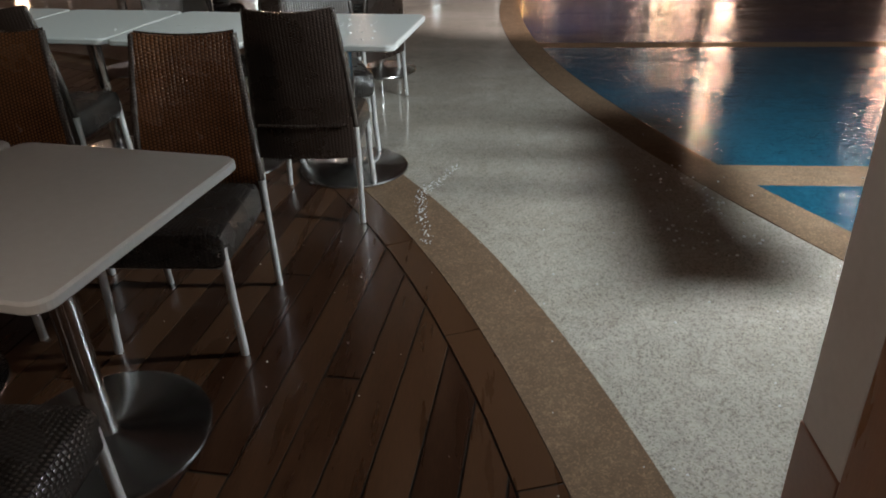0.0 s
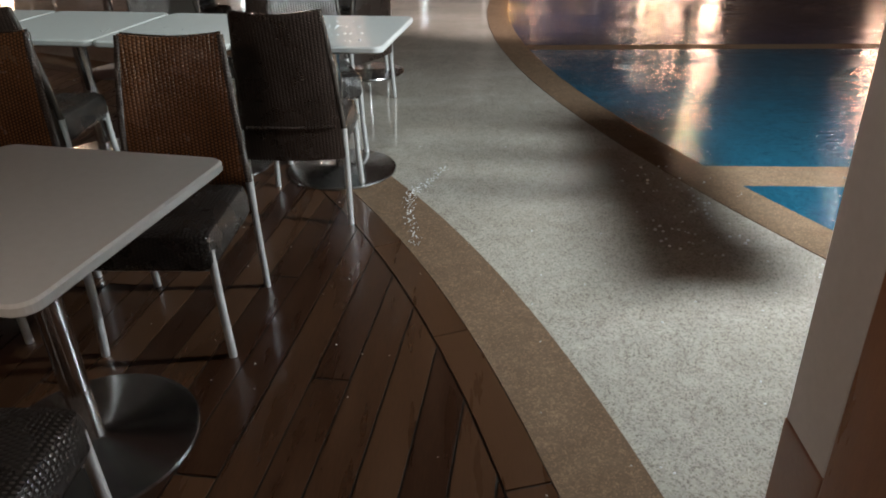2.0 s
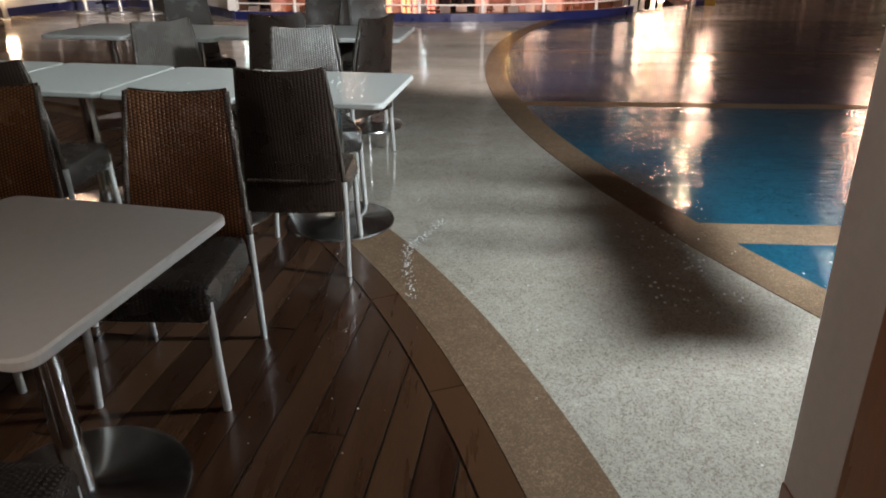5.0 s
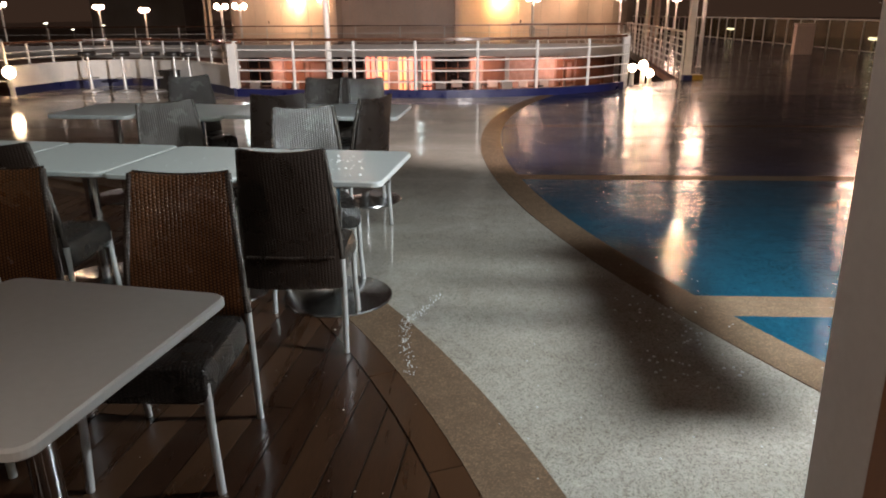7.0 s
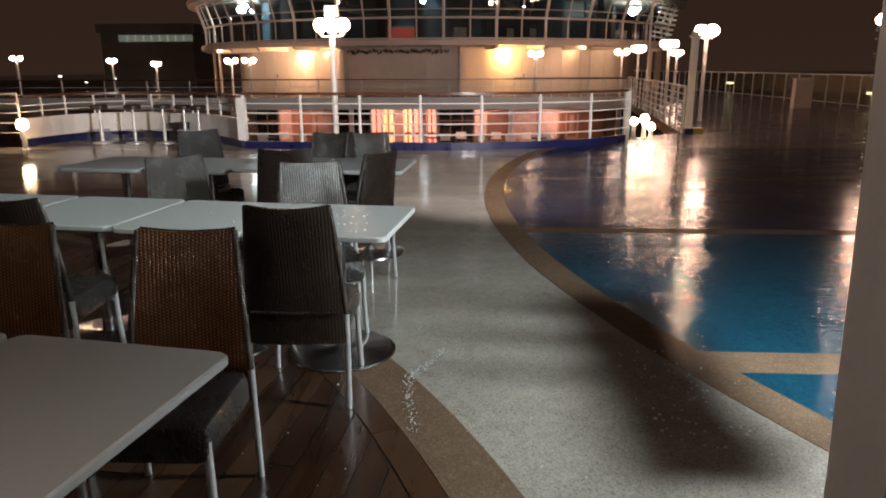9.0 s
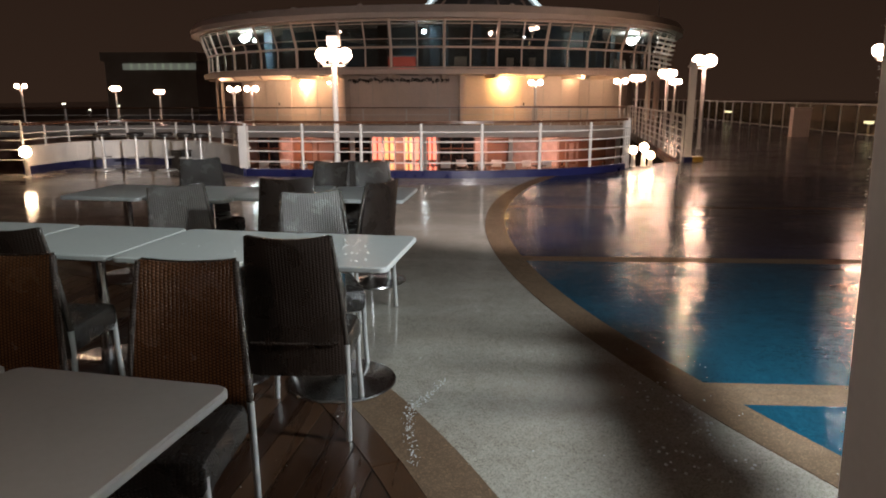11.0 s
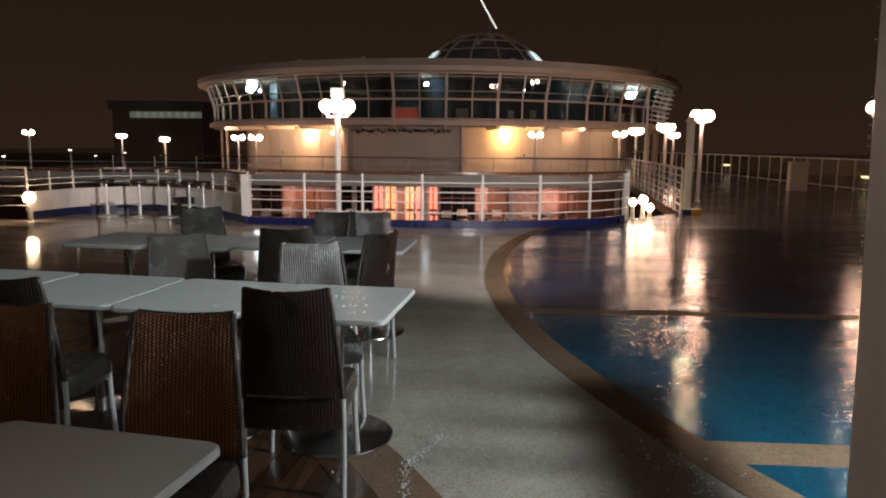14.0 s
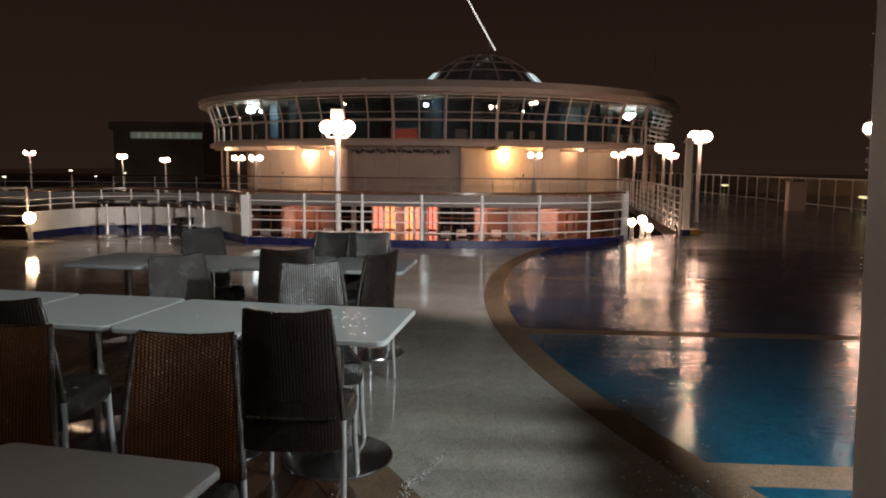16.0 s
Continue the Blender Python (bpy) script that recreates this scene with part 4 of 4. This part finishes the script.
# the red front is given a glow of its own; it is no lamp
RED = glow("glowing_red_front", (0.8, 0.12, 0.08), 0.5)
sign = thing("red_counter", "red box with a glowing front behind the lounge glass", "counter", pose(-3.6, 39.6, 2.83))
part("front", box(-0.75, -0.1, 0, 0.75, 0.1, 0.75, bevel=0.02), RED, sign)
part("top", box(-0.85, -0.2, 0.75, 0.85, 0.2, 0.82, bevel=0.02), WHITE, sign)

# dome, masts, lights on a wire
DOME = surface("dome_grey", (0.11, 0.11, 0.11), (0.24, 0.235, 0.23), 0.8, (0.15, 0.3), 0, 0.0)
PALE = glow("lit_dome_panel", (0.75, 0.85, 0.88), 0.8)
dome = thing("dome", "grey ribbed dome with lit white side panels on the roof", "dome", pose(0.95, 47.5, 6.2))
prof = [(4.3, 0.0), (3.95, 0.7), (3.35, 1.3), (2.5, 1.9), (1.5, 2.4), (0.9, 2.55), (0, 2.6)]
part("shell", lathe(prof, 40), DOME, dome, smooth=True)
for k in range(14):
    a = 2 * math.pi * k / 14
    part("rib", tube([((r + 0.05) * math.cos(a), (r + 0.05) * math.sin(a), z) for r, z in prof[:-1]], 0.07, 6), HOUSE, dome)
for z, r in ((1.3, 3.4), (1.9, 2.55), (2.42, 1.5)):
    part("hoop", tube([(r * math.cos(2 * math.pi * i / 32), r * math.sin(2 * math.pi * i / 32), z) for i in range(32)], 0.05, 6, True), HOUSE, dome)
for a0, a1 in ((198, 214), (324, 342)):
    bm = bmesh.new()
    rows = [[bm.verts.new(((r + 0.12) * math.cos(radians(a0 + (a1 - a0) * i / 4)), (r + 0.12) * math.sin(radians(a0 + (a1 - a0) * i / 4)), z)) for i in range(5)] for r, z in ((3.95, 0.7), (3.65, 1.0), (3.35, 1.3))]
    for s, t in zip(rows, rows[1:]):
        for i in range(4):
            bm.faces.new((s[i], s[i + 1], t[i + 1], t[i]))
    bmesh.ops.solidify(bm, geom=bm.faces[:], thickness=0.06)
    part("lit_panel", bm, PALE, dome, "white lit panel")
for x, h in ((0.4, 3.6), (0.05, 3.2), (-0.8, 3.1)):
    part("aerial", tube([(x, 0, 2.4), (x, 0, h)], 0.05, 6), DOME, dome)
mast = thing("whip_aerial", "thin tall whip aerial at the roof edge", "aerial", pose(12.3, 47.0, 5.0))
part("rod", tube([(0, 0, 0), (-0.1, 0, 4.2)], [0.04, 0.015], 6), WHITE, mast)
part("socket", lathe([(0, 0), (0.12, 0), (0.08, 0.3), (0, 0.3)], 10), WHITE, mast)
wire = thing("string_lights", "string of small white bulbs rising from the mast", "string lights")
w0, w1 = Vector((1.72, 47.0, 9.2)), Vector((-2.0, 47.0, 16.0))
part("cable", tube([w0.lerp(w1, i / 10) - Vector((0, 0, 0.15 * math.sin(math.pi * i / 10))) for i in range(11)], 0.015, 5), BLACK, wire)
bulb_mesh = mesh_of("bulb", lathe([(0.06 * math.sin(math.pi * i / 6), -0.06 * math.cos(math.pi * i / 6)) for i in range(7)], 8), BULB, True)
for i in range(46):
    t = i / 45
    b = part("bulb", bulb_mesh, BULB, wire)
    b.location = w0.lerp(w1, t) - Vector((0, 0, 0.15 * math.sin(math.pi * t) + 0.03))
for k, a in enumerate((215, 232, 244, 258, 286, 318, 330)):
    v = thing("roof_vent", "small pale vent on the roof edge", "vent", Matrix.Translation(polar(16.0, a, 5.7)), group="roof vents")
    part("stem", tube([(0, 0, 0), (0, 0, 0.25)], 0.06, 8), ROOF, v)
    part("hood", lathe([(0, 0.22), (0.16, 0.22), (0.12, 0.34), (0, 0.36)], 12), ROOF, v)
tower = thing("slatted_tower", "pale slatted fixture beside the round house", "fixture", pose(10.6, 42.2, 0))
part("post", tube([(0, 0, 0), (0, 0, 5.0)], 0.08, 8), WHITE, tower)
for k in range(7):
    part("slat", box(-0.55, -0.25, 3.1 + 0.27 * k, 0.5, 0.25, 3.16 + 0.27 * k, m=Matrix.Rotation(radians(12), 4, "Y")), WHITE, tower)

# ---- shore behind the ship ----
SHORE = surface("weathered_concrete", (0.25, 0.22, 0.19), (0.38, 0.34, 0.3), 0.05, (0.5, 0.7), 0, 0.0)
STRIPLIT = glow("lit_window_strip", (0.55, 0.6, 0.5), 0.16)
DOCKLIT = glow("lit_dock_lamp", (1.0, 0.95, 0.75), 3.0)
dock = thing("dock_building", "dark dock building with a dim strip of lit windows", "building", pose(-41.3, 92, -21.4))
part("block", box(-6, 0, 0, 6, 10, 27.3), SHORE, dock)
part("roof", box(-6.4, -0.3, 27.3, 6.4, 10, 28.4), SHORE, dock)
for k in range(9):
    part("window", box(-3.6 + 1.05 * k, -0.1, 26.2, -2.35 + 1.05 * k, 0.02, 27.0), STRIPLIT, dock)
shore = tagged(part("shore", box(-400, 140, -22, -38, 160, -1.0), SHORE), "dark low shore behind the ship", "shore", kind="structure")
for x, y, z, sx in ((14.9, 40.8, 0.56, 0.5), (14.9, 26.6, 0.5, 0.28)):
    l = thing("side_light", "bright low light behind the side railing", "lamp", pose(x, y, 0), group="side lights")
    part("lens", box(-0.05, -sx, z - 0.05, 0.05, sx, z + 0.05, bevel=0.02), DOCKLIT, l)
    part("bracket", box(-0.03, -0.04, 0, 0.03, 0.04, z - 0.05), WHITE, l)
for x, y, z in ((-40, 55, 0.2), (-30, 60, 0.6), (-38, 70, 0.1), (-29, 50, 0.9), (-34, 50, 0.4)):
    l = thing("shore_lamp", "small distant lamp on the quay", "lamp", pose(x, y, -22), group="quay lamps")
    part("mast", tube([(0, 0, 0), (0, 0, 22 + z)], 0.08, 6), SHORE, l)
    part("lamp", box(-0.1, -0.1, 22 + z, 0.1, 0.1, 22.1 + z, bevel=0.03), DOCKLIT, l)


# ---- timber deck: margin planks on the curve, straight planks within ----
timber = tagged(part("timber_deck", ring_sector(WOOD_C, 0.5, WOOD_R[1], -20, 75, 60, -0.1, 0.002), CAULK), "wet dark brown teak planks with black seams", "deck floor", kind="structure")
TURN = radians(6.5)
D = Vector((math.sin(TURN), math.cos(TURN)))
N = Vector((math.cos(TURN), -math.sin(TURN)))
GAP, WIDE, INNER, TOP = 0.0078, 0.1235, WOOD_R[0] - 0.003, 0.0065


def flat_piece(points, z0=0.0, z1=TOP):
    """A plank with a slightly eased upper edge."""
    bm = bmesh.new()
    c = sum((Vector(p) for p in points), Vector((0, 0))) / len(points)
    low = [bm.verts.new((*p, z0)) for p in points]
    top = [bm.verts.new((*(Vector(p) + (c - Vector(p)).normalized() * 0.0015), z1)) for p in points]
    n = len(points)
    for i in range(n):
        bm.faces.new((low[i], low[(i + 1) % n], top[(i + 1) % n], top[i]))
    bm.faces.new(top)
    return bm


for k in range(-4, 9):
    a0, a1 = 15.0 + 5.72 * k + 0.02, 15.0 + 5.72 * (k + 1) - 0.02
    outer = [(WOOD_C[0] + (WOOD_R[1] - 0.004) * math.cos(radians(a0 + (a1 - a0) * i / 8)), WOOD_C[1] + (WOOD_R[1] - 0.004) * math.sin(radians(a0 + (a1 - a0) * i / 8))) for i in range(9)]
    inner = [(WOOD_C[0] + (INNER + 0.006) * math.cos(radians(a1 + (a0 - a1) * i / 8)), WOOD_C[1] + (INNER + 0.006) * math.sin(radians(a1 + (a0 - a1) * i / 8))) for i in range(9)]
    part("margin_plank", flat_piece(outer + inner), PLANK, timber)


def circle_end(n0):
    """How far a line at n0 across runs along the planks before the margin."""
    w = Vector(WOOD_C)
    cn, cd = w.dot(N), w.dot(D)
    s = INNER ** 2 - (n0 - cn) ** 2
    return cd + math.sqrt(s) if s > 0 else None


rnd = random.Random(11)
start = Vector((-0.417, 1.262)).dot(N)
for k in range(-36, 9):
    n0, n1 = start + k * WIDE + GAP / 2, start + (k + 1) * WIDE - GAP / 2
    e0, e1 = circle_end(n0), circle_end(n1)
    if e0 is None or e1 is None:
        continue
    at = -2.2 + rnd.random() * 1.9
    while at < min(e0, e1) - 0.02:
        nxt = at + 1.3 + rnd.random() * 1.3
        last = nxt > min(e0, e1) - 0.25
        s0, s1 = (e0, e1) if last else (nxt - GAP, nxt - GAP)
        pts = [tuple(N * n0 + D * at), tuple(N * n1 + D * at), tuple(N * n1 + D * s1), tuple(N * n0 + D * s0)]
        if max(s0, s1) > 0.2 and max(p[0] for p in pts) > -4.6:
            part("plank", flat_piece(pts), PLANK, timber)
        if last:
            break
        at = nxt
